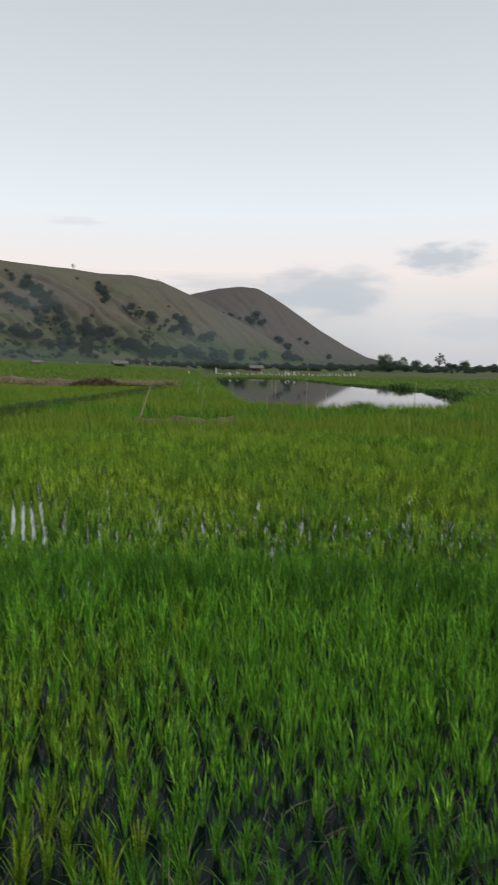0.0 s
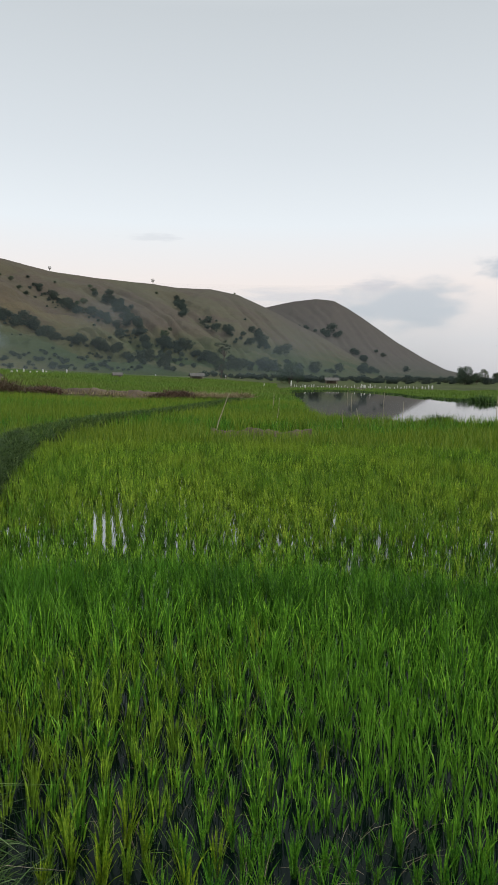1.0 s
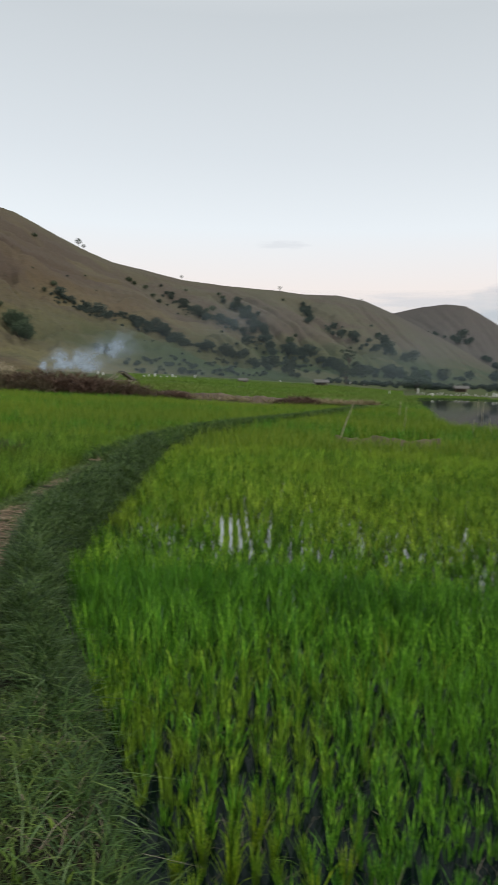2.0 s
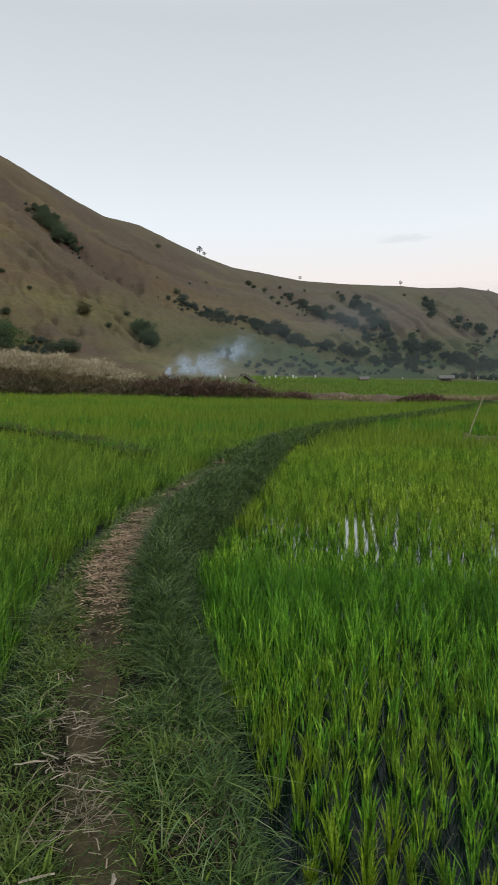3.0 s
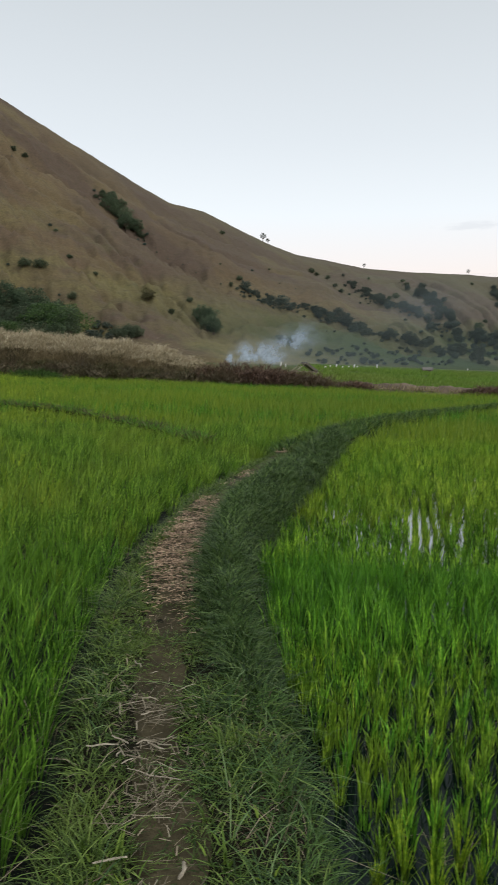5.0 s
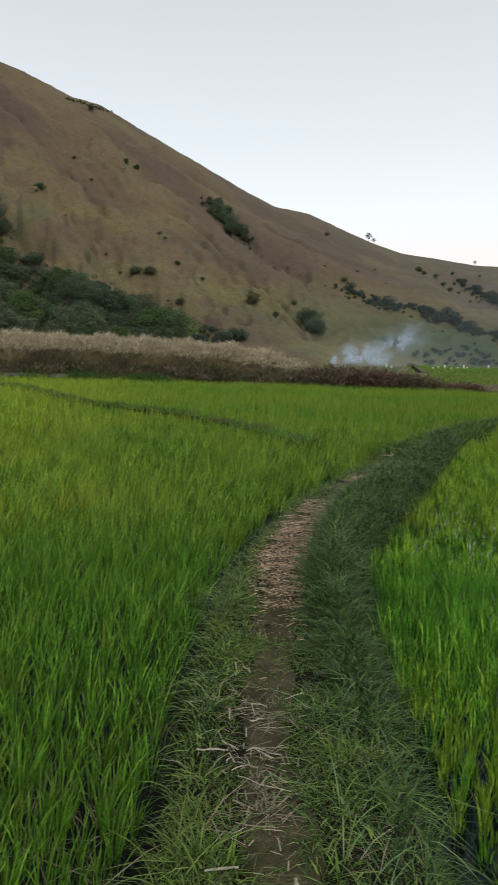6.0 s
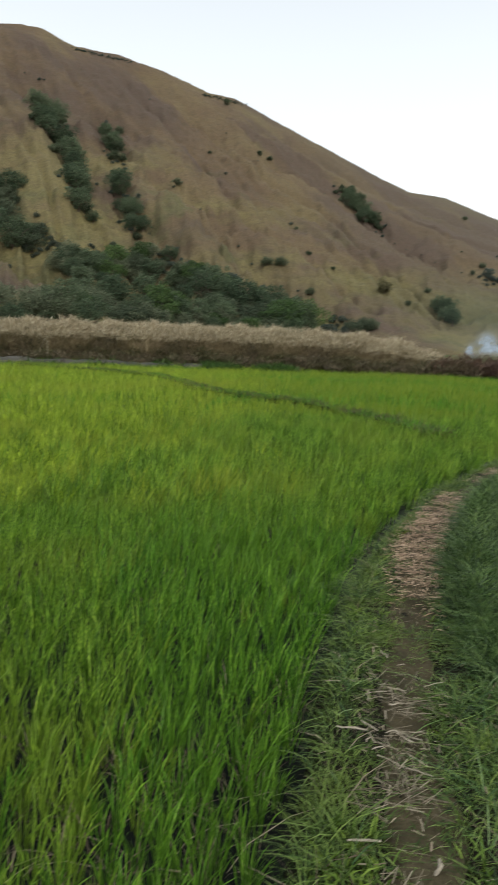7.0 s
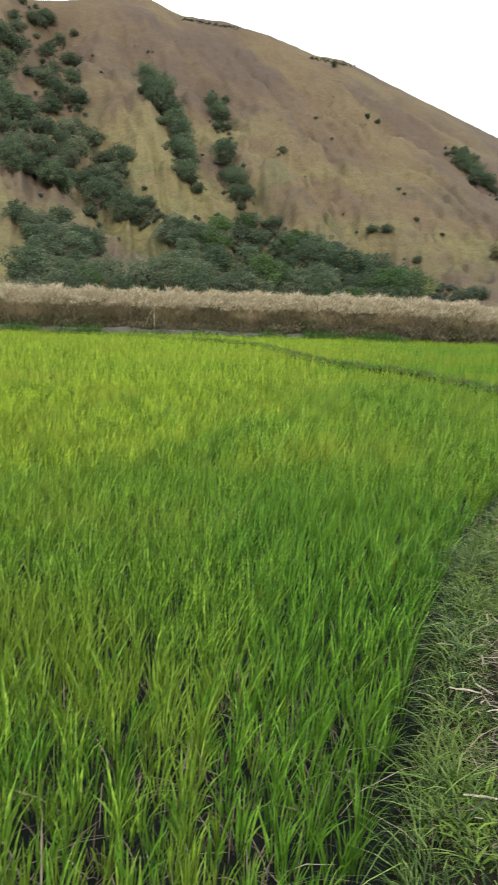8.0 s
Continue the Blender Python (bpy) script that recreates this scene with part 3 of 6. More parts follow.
def bunds():
    q = np.linspace(-1, 1, 19)
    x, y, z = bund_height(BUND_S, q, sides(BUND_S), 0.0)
    tagged(sheet("bund", x, y, z, M_BANK_SHADED), "grassy earth bund between two rice paddies", "earth bank", kind="structure")
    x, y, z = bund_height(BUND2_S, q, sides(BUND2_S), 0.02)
    tagged(sheet("bund", x, y, z, M_BANK_SHADED), "low earth bund crossing the far rice paddy", "earth bank", kind="structure")
    s = sides(PATH_S)
    n = len(PATH_S)
    k = np.arange(n)
    q = np.linspace(-1, 1, 9)
    wob = np.stack([1 + 0.45 * waves(k * 0.17, 1.0), 1 + 0.45 * waves(k * 0.19, 6.0)], 1)
    wide = np.where(q[None, :] < 0, wob[:, :1], wob[:, 1:]) * PATH_S[:, 2][:, None] * q[None, :]
    x, y = PATH_S[:, 0][:, None] + s[:, 0][:, None] * wide, PATH_S[:, 1][:, None] + s[:, 1][:, None] * wide
    z = 0.012 + 0.02 * (1 - np.abs(q[None, :]) ** 2) * 0 - 0.03 * (np.abs(q[None, :]) > 0.95) + 0.025 * waves(x * 5.1 + y * 3.3) + 0.012 * waves(x * 17 - y * 13) + 0.006 * waves(x * 41 + y * 37)
    tagged(sheet("footpath", x, y, z, M_SOIL), "narrow trodden path of damp dark soil", "footpath", kind="structure")


bunds()


def paddy_floor():
    rr = np.concatenate([np.linspace(0.3, 8, 90), np.linspace(8.3, EDGE, 70)])
    R, B = np.meshgrid(rr, np.linspace(-180, 180, 541), indexing="ij")
    X, Y = polar(B, R)
    Z = land(X, Y) - 0.012 + 0.012 * waves(X * 3.0 + 2 * waves(Y * 2.1)) + 0.010 * waves(Y * 4.3 - X * 1.7) - 0.0
    pn, pf = pond_span(B)
    Z = np.where((B < 2.9) & (B > -17.6) & (R > pn), Z - 0.3, Z)
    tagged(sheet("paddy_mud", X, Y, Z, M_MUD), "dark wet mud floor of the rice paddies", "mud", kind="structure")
    R, B = np.meshgrid(np.linspace(0.4, 30, 40), np.linspace(-180, 30, 151), indexing="ij")
    X, Y = polar(B, R)
    tagged(sheet("paddy_water", X, Y, np.full(X.shape, -0.236), M_WATER), "shallow still water standing between the rice rows", "water", kind="structure")
    B = np.linspace(-17.6, 2.9, 60)
    pn, pf = pond_span(B)
    k = np.linspace(0, 1, 12)[:, None]
    R = (pn - 0.3)[None, :] * (1 - k) + (pf + 0.3)[None, :] * k
    X, Y = polar(np.broadcast_to(B, R.shape), R)
    tagged(sheet("pond", X, Y, np.full(X.shape, -0.262), M_POND), "still pond mirroring the pale sky and hill", "pond", kind="structure")


paddy_floor()


def banks():
    """Red-brown spoil bank along the far paddy edge."""
    b = np.linspace(6.0, 26.0, 90)
    q = np.linspace(-1, 1, 9)
    R = 48.6 + 1.9 * q[None, :] + 0.5 * waves(b * 1.7)[:, None]
    X, Y = polar(np.broadcast_to(b[:, None], R.shape), R)
    h = np.interp(b, [6, 9, 12, 15, 18, 22, 26], [0.30, 0.55, 0.66, 0.70, 0.74, 0.76, 0.55])[:, None]
    Z = land(X, Y) - 0.05 + (h + 0.12 * waves(X * 1.9 + 0.4 * Y)) * smooth(1.0, 0.3, np.abs(q))[None, :]
    tagged(sheet("spoil_bank", X, Y, Z, M_CLAY), "bare red-brown earth bank at the paddy edge", "earth bank", kind="structure")
    b = np.linspace(1.0, 9.5, 60)
    R = 21.4 + 0.35 * q[None, :] + 0.3 * waves(b * 1.1)[:, None]
    X, Y = polar(np.broadcast_to(b[:, None], R.shape), R)
    Z = land(X, Y) - 0.05 + (0.17 + 0.08 * waves(X * 4 + Y)) * smooth(1.0, 0.3, np.abs(q))[None, :]
    tagged(sheet("mud_bank", X, Y, Z, M_CLAY), "low dry mud bank between the rice plots", "earth bank", kind="structure")
    b = np.linspace(46.0, 84.0, 120)
    R = 45.6 + 0.5 * q[None, :] + 0.4 * waves(b * 0.9)[:, None]
    X, Y = polar(np.broadcast_to(b[:, None], R.shape), R)
    h = np.interp(b, [46, 50, 56, 60, 66, 73, 84], [0.2, 0.22, 0.34, 0.41, 0.47, 0.47, 0.4])[:, None]
    Z = land(X, Y) - 0.05 + (h + 0.06 * waves(X * 3 + Y)) * smooth(1.0, 0.4, np.abs(q))[None, :]
    tagged(sheet("ditch_bank", X, Y, Z, M_DITCH), "pale grey bank of the irrigation ditch below the reeds", "earth bank", kind="structure")


banks()

# ------------------------------------------------------------------ blades: rice, grass, reeds


def blades(base, h, w, lean, bend, turn, levels):
    """Corners and triangles of tapering bent leaves. base (n,3); h, w, bend, turn (n); lean (n,2)."""
    n = len(base)
    ts = np.linspace(0, 1, levels + 1)
    side = np.stack([np.cos(turn), np.sin(turn), np.zeros(n)], 1)
    co = np.zeros((n, 2 * levels + 1, 3))
    for i, t in enumerate(ts):
        c = base.copy()
        c[:, :2] += lean * (h * (0.35 * t + (0.65 + bend) * t * t))[:, None]
        c[:, 2] += h * (t - 0.5 * bend * np.linalg.norm(lean, axis=1) * t ** 3)
        if i == levels:
            co[:, 2 * levels] = c
        else:
            ww = (w * (0.55 + 0.9 * t - 1.1 * t * t))[:, None] if levels > 1 else w[:, None]
            co[:, 2 * i], co[:, 2 * i + 1] = c - side * ww * 0.5, c + side * ww * 0.5
    tri = []
    for i in range(levels - 1):
        a = 2 * i
        tri += [(a, a + 1, a + 3), (a, a + 3, a + 2)]
    a = 2 * (levels - 1)
    tri.append((a, a + 1, a + 2))
    tri = np.array(tri)[None] + (np.arange(n) * (2 * levels + 1))[:, None, None]
    return co.reshape(-1, 3), tri.reshape(-1, 3)


def tufts(pos, count, h, w, spread, lean, wind, bend, levels, jitter=0.25, radius=0.03, rooted=False, raised=0.0):
    """Leaves of many tufts at pos (n,3); h per tuft. raised: how far up the stem the leaves may spring."""
    n = len(pos)
    base = np.repeat(pos, count, 0)
    k = len(base)
    ang = RNG.uniform(0, 2 * np.pi, k)
    out = np.stack([np.cos(ang), np.sin(ang)], 1)
    base = base + np.concatenate([out * (RNG.uniform(0, 1, k) * radius)[:, None], np.zeros((k, 1))], 1)
    hh = np.repeat(h, count) * (1 - jitter + 2 * jitter * RNG.uniform(0, 1, k) - 0.25 * RNG.uniform(0, 1, k) ** 3)
    ln = out * (lean * RNG.uniform(0.2, 1.3, k))[:, None] + np.asarray(wind)[None] * RNG.uniform(0.5, 1.5, k)[:, None]
    if raised:
        up = raised * RNG.uniform(0, 1, k) ** 0.8
        tall = np.repeat(h, count)
        base = base + np.concatenate([ln * (0.45 * up * tall)[:, None], (up * tall)[:, None]], 1)
        hh = np.maximum(hh * (1 - up), 0.2 * tall)
        ln = ln * (1 + 1.3 * up)[:, None]
    co, tri = blades(base, hh, w * RNG.uniform(0.7, 1.3, k), ln, bend * RNG.uniform(0.3, 1.7, k), RNG.uniform(0, np.pi, k), levels)
    if rooted:
        # one root under each tuft, so that its leaves hang together
        first = np.arange(k) * (2 * levels + 1)
        root = len(co) + np.repeat(np.arange(n), count)
        tri = np.concatenate([tri, np.stack([root, first, first + 1], 1)])
        co = np.concatenate([co, pos - np.array([0, 0, 0.02])])
    return co, tri


def stuff(name, pieces, material, label, category):
    co, tri, at = [], [], 0
    for c, t in pieces:
        co.append(c)
        tri.append(t + at)
        at += len(c)
    ob = new(name, tri_mesh(name, np.concatenate(co), np.concatenate(tri), material))
    return tagged(ob, label, category, kind="stuff")


def rows_of(spacing_across, spacing_along, heading, rmin, rmax, bmin, bmax, jitter):
    """Planted rows in a sector round the viewpoint: plan positions."""
    hd = radians(heading)
    ax, al = np.array([math.cos(hd), math.sin(hd)]), np.array([-math.sin(hd), math.cos(hd)])
    m = int(rmax / min(spacing_across, spacing_along)) + 2
    i, j = np.meshgrid(np.arange(-int(rmax / spacing_across) - 1, int(rmax / spacing_across) + 2), np.arange(-int(rmax / spacing_along) - 1, int(rmax / spacing_along) + 2))
    p = i.ravel()[:, None] * spacing_across * ax + j.ravel()[:, None] * spacing_along * al
    r, b = np.hypot(p[:, 0], p[:, 1]), np.degrees(np.arctan2(-p[:, 0], p[:, 1]))
    p = p[(r > rmin) & (r < rmax) & (b > bmin) & (b < bmax)]
    return p + RNG.normal(0, jitter, p.shape)


def plot_of(x, y):
    """Which paddy a place lies in: 1 east of the bund, 2 west of it, 0 on a bank."""
    on = (off_line(x, y, BUND_S) < 0.10 + 0.05 * smooth(6.0, 3.0, np.hypot(x, y)) + 0.07 * smooth(3.0, 4.0, y) * smooth(9.5, 8.0, y) + 0.02 * waves(x * 3 + y * 5)) | (off_line(x, y, BUND2_S) < 0.05)
    cx = np.interp(y, BUND_S[:, 1], BUND_S[:, 0])
    return np.where(on, 0, np.where(x > cx, 1, 2))


def bare(x, y):
    """Thin patches where the water shows."""
    k = np.hypot((x * 0.950 + y * 0.312) / 0.27, (y - 7.75) / 1.45) < 1 + 0.25 * waves(x * 5 + y * 4)
    g = random.Random(5)
    for i in range(12):
        b, r, half = radians(g.uniform(-17, 9)), g.uniform(6.6, 9.0), g.uniform(0.014, 0.022)
        k = k | ((np.abs(x * math.cos(b) + y * math.sin(b)) < half) & (np.abs(np.hypot(x, y) - r + 0.5) < 0.45))
    return k


def keep_pond(x, y):
    r, b = np.hypot(x, y), np.degrees(np.arctan2(-x, y))
    strip = (b > 0.5) & (b < 9.6) & (r > 19.0) & (r < 21.9)
    pn, pf = pond_span(b)
    return (~((b < 2.9) & (b > -17.6) & (r > pn - 0.5)) | (r > pf + 1)) & ~strip


def at_land(p, dz=0.0):
    return np.concatenate([p, (land(p[:, 0], p[:, 1]) + dz)[:, None]], 1)


def east_height(x, y):
    """Growth: tall and lush close by, thinner from about five metres on."""
    lush = smooth(5.9, 4.7, y + 0.25 * waves(x * 1.3) + 0.12 * x)
    near = smooth(4.7, 2.2, np.hypot(x, y))
    return 0.24 + 0.115 * lush - 0.180 * near * lush + 0.025 * waves(x * 2.1 + y * 1.4)


def rice():
    # east paddy, close by
    p = np.concatenate([rows_of(0.096, 0.076, 15, 1.2, 3.9, -40, 60, 0.019), rows_of(0.106, 0.088, 15, 3.9, 6.4, -40, 60, 0.020)])
    kind = plot_of(p[:, 0], p[:, 1])
    p = p[(kind == 1) & ~bare(p[:, 0], p[:, 1])]
    p = p[RNG.uniform(0, 1, len(p)) > 0.06 * smooth(4.0, 2.5, np.hypot(p[:, 0], p[:, 1]))]
    r, b = np.hypot(p[:, 0], p[:, 1]), np.degrees(np.arctan2(-p[:, 0], p[:, 1]))
    order = np.argsort(r + 0.02 * np.maximum(0, np.abs(b - 5) - 25))
    p = p[order]
    singles, rest = p[:290], p[290:]
    variants = []
    for i in range(24):
        # straight upright leaves, and a few weak ones bent outwards
        c, t = tufts(np.zeros((1, 3)), 12 + (i * 5) % 8, np.array([0.32]), 0.0115, 0, 0.15, (0.0, 0.01), 0.35, 3, 0.30, 0.020, True, 0.5)
        c2, t2 = tufts(np.zeros((1, 3)), 2 + i % 3, np.array([0.24]), 0.0055, 0, 0.50, (0.0, 0.0), 0.8, 4, 0.35, 0.015, True, 0.2)
        variants.append(tri_mesh("rice_clump", np.concatenate([c, c2]), np.concatenate([t, t2 + len(c)]), M_RICE_ONE if i < 12 else M_RICE_PALE))
    for x, y in singles:
        pale = math.degrees(math.atan2(-x, y)) + RNG.normal(0, 7) > 12
        ob = new("rice_clump", variants[RNG.integers(12) + 12 * pale])
        k = float(east_height(x, y)) / 0.32 * RNG.uniform(0.68, 1.08)
        ob.matrix_basis = Matrix.LocRotScale((x, y, float(land(x, y)) - 0.01), Euler((RNG.normal(0, 0.05), RNG.normal(0, 0.05), RNG.uniform(0, 6.28))), (1.25 * k * RNG.uniform(0.8, 1.15), 1.25 * k * RNG.uniform(0.8, 1.15), k * RNG.uniform(0.88, 1.2)))
        tagged(ob, "upright clump of green rice standing in shallow water", "rice plant", "rice clumps in the near paddy")
    h = east_height(rest[:, 0], rest[:, 1]) * RNG.uniform(0.72, 1.14, len(rest))
    lush = np.hypot(rest[:, 0], rest[:, 1]) < 5.6
    mixed = RNG.uniform(0, 1, len(rest)) < 0.12 + 0.85 * smooth(3.2, 4.4, np.hypot(rest[:, 0], rest[:, 1]))
    mixed = mixed | (np.degrees(np.arctan2(-rest[:, 0], rest[:, 1])) + RNG.normal(0, 4, len(rest)) < 8)
    back = lush & (np.hypot(rest[:, 0], rest[:, 1]) + RNG.normal(0, 0.2, len(rest)) > 4.45)
    stuff("rice_crop", [tufts(at_land(rest[back]), 19, h[back], 0.0078, 0, 0.17, (0.0, 0.015), 0.4, 2, 0.24, 0.024, True, 0.6)], M_RICE_DEEP, "dense band of deep green rice in the near paddy", "rice crop")
    lush = lush & ~back
    for sel, material, label in ((lush & mixed, M_RICE_LUSH, "bright green upright rice in the near paddy"), (lush & ~mixed, M_RICE, "fresh green rice clumps in wet mud")):
        stuff("rice_crop", [tufts(at_land(rest[sel]), 17, h[sel], 0.0082, 0, 0.16, (0.0, 0.012), 0.45, 2, 0.30, 0.022, False, 0.64)], material, label, "rice crop")
    thin = rest[~lush & ~back]
    mids = rows_of(0.130, 0.112, 13, 6.4, 16, -40, 40, 0.028)
    kind = plot_of(mids[:, 0], mids[:, 1])
    mids = mids[(kind == 1) & ~bare(mids[:, 0], mids[:, 1])]
    pp = np.concatenate([thin, mids])
    far = np.hypot(pp[:, 0], pp[:, 1])
    h = east_height(pp[:, 0], pp[:, 1]) * np.interp(far, [6, 9, 13], [1.0, 1.05, 1.3]) * RNG.uniform(0.8, 1.15, len(pp))
    score = waves(pp[:, 0] * 1.1 + 1.7 * waves(pp[:, 1] * 0.7)) * 0.6 + smooth(6.2, 7.8, pp[:, 1]) * 1.2 - 0.2 - smooth(9, 14, pp[:, 1]) * 0.9 + RNG.normal(0, 0.35, len(pp))
    yel = score > 0.45
    green = ~yel & (far < 7.6)
    h = h * np.where(pp[:, 1] < 6.8, 0.82, 1.0)
    yel = yel & (off_line(pp[:, 0], pp[:, 1], BUND_S) > 0.3 + 0.2 * RNG.uniform(0, 1, len(pp)))
    stuff("rice_crop", [tufts(at_land(pp[yel]), 10, h[yel], 0.0125, 0, 0.19, (0.0, 0.015), 0.3, 2, 0.24, 0.034, True, 0.45)], M_RICE_YELLOW,
          "thin yellow-green rice with water glinting between rows", "rice crop")
    green = green & ~yel
    rows = ~yel & ~green
    stuff("rice_crop", [tufts(at_land(pp[green]), 10, h[green], 0.0125, 0, 0.19, (0.0, 0.015), 0.3, 2, 0.24, 0.034, True, 0.45)], M_RICE_MID,
          "even green rice behind the lush band", "rice crop")
    stuff("rice_crop", [tufts(at_land(pp[rows]), 10, h[rows], 0.0125, 0, 0.19, (0.0, 0.015), 0.3, 2, 0.24, 0.034, True, 0.45)], M_RICE,
          "mid-green rice rows in the near paddy", "rice crop")
    # the thin patch: narrow young clumps in open water
    p = rows_of(0.104, 0.10, 18.2, 5.6, 10, 12, 24, 0.010)
    p = p[bare(p[:, 0], p[:, 1]) & (np.abs(p[:, 0] * 0.950 + p[:, 1] * 0.312) < 0.5)]
    stuff("rice_crop", [tufts(at_land(p), 9, 0.19 * RNG.uniform(0.6, 1.4, len(p)), 0.009, 0, 0.14, (0, 0), 0.2, 2, 0.25, 0.020, True)], M_RICE_YELLOW, "stunted rice seedlings in a patch of open water", "rice crop")
    # dead stems in the water between the near clumps
    p = np.stack(polar(RNG.uniform(-30, 40, 700), RNG.uniform(1.4, 4.6, 700)), 1)
    p = p[plot_of(p[:, 0], p[:, 1]) == 1]
    base = np.concatenate([p, np.full((len(p), 1), -0.232)], 1)
    stuff("dead_stems", [tufts(base, 2, RNG.uniform(0.03, 0.10, len(p)), 0.0035, 0, 1.6, (0, 0), 0.3, 2, 0.3, 0.02)], M_STRAW, "pale dead rice stems lying in the water", "dead stems")
    # east paddy, farther off
    p = rows_of(0.25, 0.25, 13, 16, 47, -40, 24, 0.09)
    ok = (plot_of(p[:, 0], p[:, 1]) == 1) & keep_pond(p[:, 0], p[:, 1])
    p = p[ok]
    beyond = np.degrees(np.arctan2(-p[:, 0], p[:, 1])) < 3
    beyond = beyond & (np.hypot(p[:, 0], p[:, 1]) > pond_span(np.degrees(np.arctan2(-p[:, 0], p[:, 1])))[1])
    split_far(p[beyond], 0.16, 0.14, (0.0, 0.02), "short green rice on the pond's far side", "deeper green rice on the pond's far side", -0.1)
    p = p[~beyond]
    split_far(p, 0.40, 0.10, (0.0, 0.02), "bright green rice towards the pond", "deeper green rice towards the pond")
    # west paddy
    p = np.concatenate([rows_of(0.104, 0.100, 30, 1.3, 3.6, 20, 110, 0.028), rows_of(0.118, 0.113, 30, 3.6, 8.0, 20, 110, 0.03)])
    p = p[plot_of(p[:, 0], p[:, 1]) == 2]
    r, b = np.hypot(p[:, 0], p[:, 1]), np.degrees(np.arctan2(-p[:, 0], p[:, 1]))
    h = (0.335 + 0.05 * waves(p[:, 0] * 1.9 + p[:, 1] * 1.2)) * (1 - 0.24 * smooth(3.8, 1.9, r)) * RNG.uniform(0.76, 1.16, len(p))
    deep = smooth(72, 58, b) * smooth(8.0, 5.5, r) + 0.35 * smooth(3.6, 2.2, r) + RNG.normal(0, 0.25, len(p)) > 0.5
    for sel, material, label in ((deep, M_RICE_BANK, "thick deep green rice beside the path"), (~deep, M_RICE_WEST, "long-leaved yellow-green rice leaning in the breeze")):
        stuff("rice_crop", [tufts(at_land(p[sel]), 17, h[sel], 0.0086, 0, 0.20, (0.05, 0.05), 0.4, 3, 0.30, 0.03, False, 0.45)], material, label, "rice crop")
    q = np.stack(polar(RNG.uniform(25, 100, 2400), RNG.uniform(1.4, 7.0, 2400)), 1)
    q = q[(plot_of(q[:, 0], q[:, 1]) == 2) & (waves(q[:, 0] * 2.3 + 1.4 * waves(q[:, 1] * 1.9)) > -0.2)]
    stuff("dead_leaves", [tufts(at_land(q), 3, RNG.uniform(0.06, 0.20, len(q)), 0.006, 0, 0.9, (0, 0), 0.8, 3, 0.4, 0.04)], M_STRAW, "withered tan leaves among the rice stems", "dead leaves")
    p = rows_of(0.17, 0.16, 30, 8.0, 18, 15, 110, 0.05)
    p = p[plot_of(p[:, 0], p[:, 1]) == 2]
    h = (0.38 + 0.05 * waves(p[:, 0] * 1.1 + p[:, 1] * 0.8)) * RNG.uniform(0.8, 1.15, len(p))
    yel = waves(p[:, 0] * 0.5 + p[:, 1] * 0.35) + RNG.normal(0, 0.4, len(p)) > -0.35
    b = np.degrees(np.arctan2(-p[:, 0], p[:, 1])) + RNG.normal(0, 3, len(p))
    mild = yel & (b < 53)
    yel = yel & ~mild
    stuff("rice_crop", [tufts(at_land(p[mild]), 13, h[mild], 0.017, 0, 0.25, (0.06, 0.06), 0.5, 2, 0.3, 0.045, True)], M_RICE_WEST, "mid-green rice beyond the footpath", "rice crop")
    stuff("rice_crop", [tufts(at_land(p[yel]), 13, h[yel], 0.017, 0, 0.25, (0.06, 0.06), 0.5, 2, 0.3, 0.045, True)], M_RICE_LIME, "yellow-green rice in the far part of the paddy", "rice crop")
    stuff("rice_crop", [tufts(at_land(p[~yel & ~mild]), 13, h[~yel & ~mild], 0.017, 0, 0.25, (0.06, 0.06), 0.5, 2, 0.3, 0.045, True)], M_RICE_WEST, "green rice in the far part of the paddy", "rice crop")
    p = rows_of(0.27, 0.27, 30, 18, EDGE, 8, 110, 0.1)
    p = p[plot_of(p[:, 0], p[:, 1]) == 2]
    b = np.degrees(np.arctan2(-p[:, 0], p[:, 1])) + RNG.normal(0, 3, len(p))
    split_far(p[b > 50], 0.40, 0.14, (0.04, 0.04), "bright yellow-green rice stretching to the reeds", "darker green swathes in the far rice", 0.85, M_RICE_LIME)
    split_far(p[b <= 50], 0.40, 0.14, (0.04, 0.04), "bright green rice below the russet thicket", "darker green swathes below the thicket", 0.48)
    # both paddies behind the viewpoint
    p = rows_of(0.22, 0.20, 20, 1.6, 22, -180, 180, 0.05)
    b = np.degrees(np.arctan2(-p[:, 0], p[:, 1]))
    p = p[((b < -40) | (b > 110)) & (off_line(p[:, 0], p[:, 1], BUND_S) > 0.09)]
    stuff("rice_crop", [tufts(at_land(p), 10, 0.32 * RNG.uniform(0.8, 1.2, len(p)), 0.02, 0, 0.25, (0, 0.02), 0.4, 1, 0.3, 0.06)], M_RICE, "green rice in the paddies along the bund", "rice crop")
    # fields behind the spoil bank and beyond the pond
    p = rows_of(0.6, 0.6, 5, 51, 135, -30, 27, 0.6)
    r, b = np.hypot(p[:, 0], p[:, 1]), np.degrees(np.arctan2(-p[:, 0], p[:, 1]))
    ok = keep_pond(p[:, 0], p[:, 1]) & (waves(r * 0.21 + b * 0.05) > -0.45) & ((b > 4) | (r < 112 + 6 * waves(b * 0.9)))
    p = p[ok]
    stuff("rice_crop", [tufts(at_land(p), 7, np.where(np.degrees(np.arctan2(-p[:, 0], p[:, 1])) < 4, 0.22, 0.40), 0.12, 0, 0.4, (0, 0), 0.3, 1, 0.3, 0.35)], M_FIELD, "distant green rice fields below the hills", "rice crop")


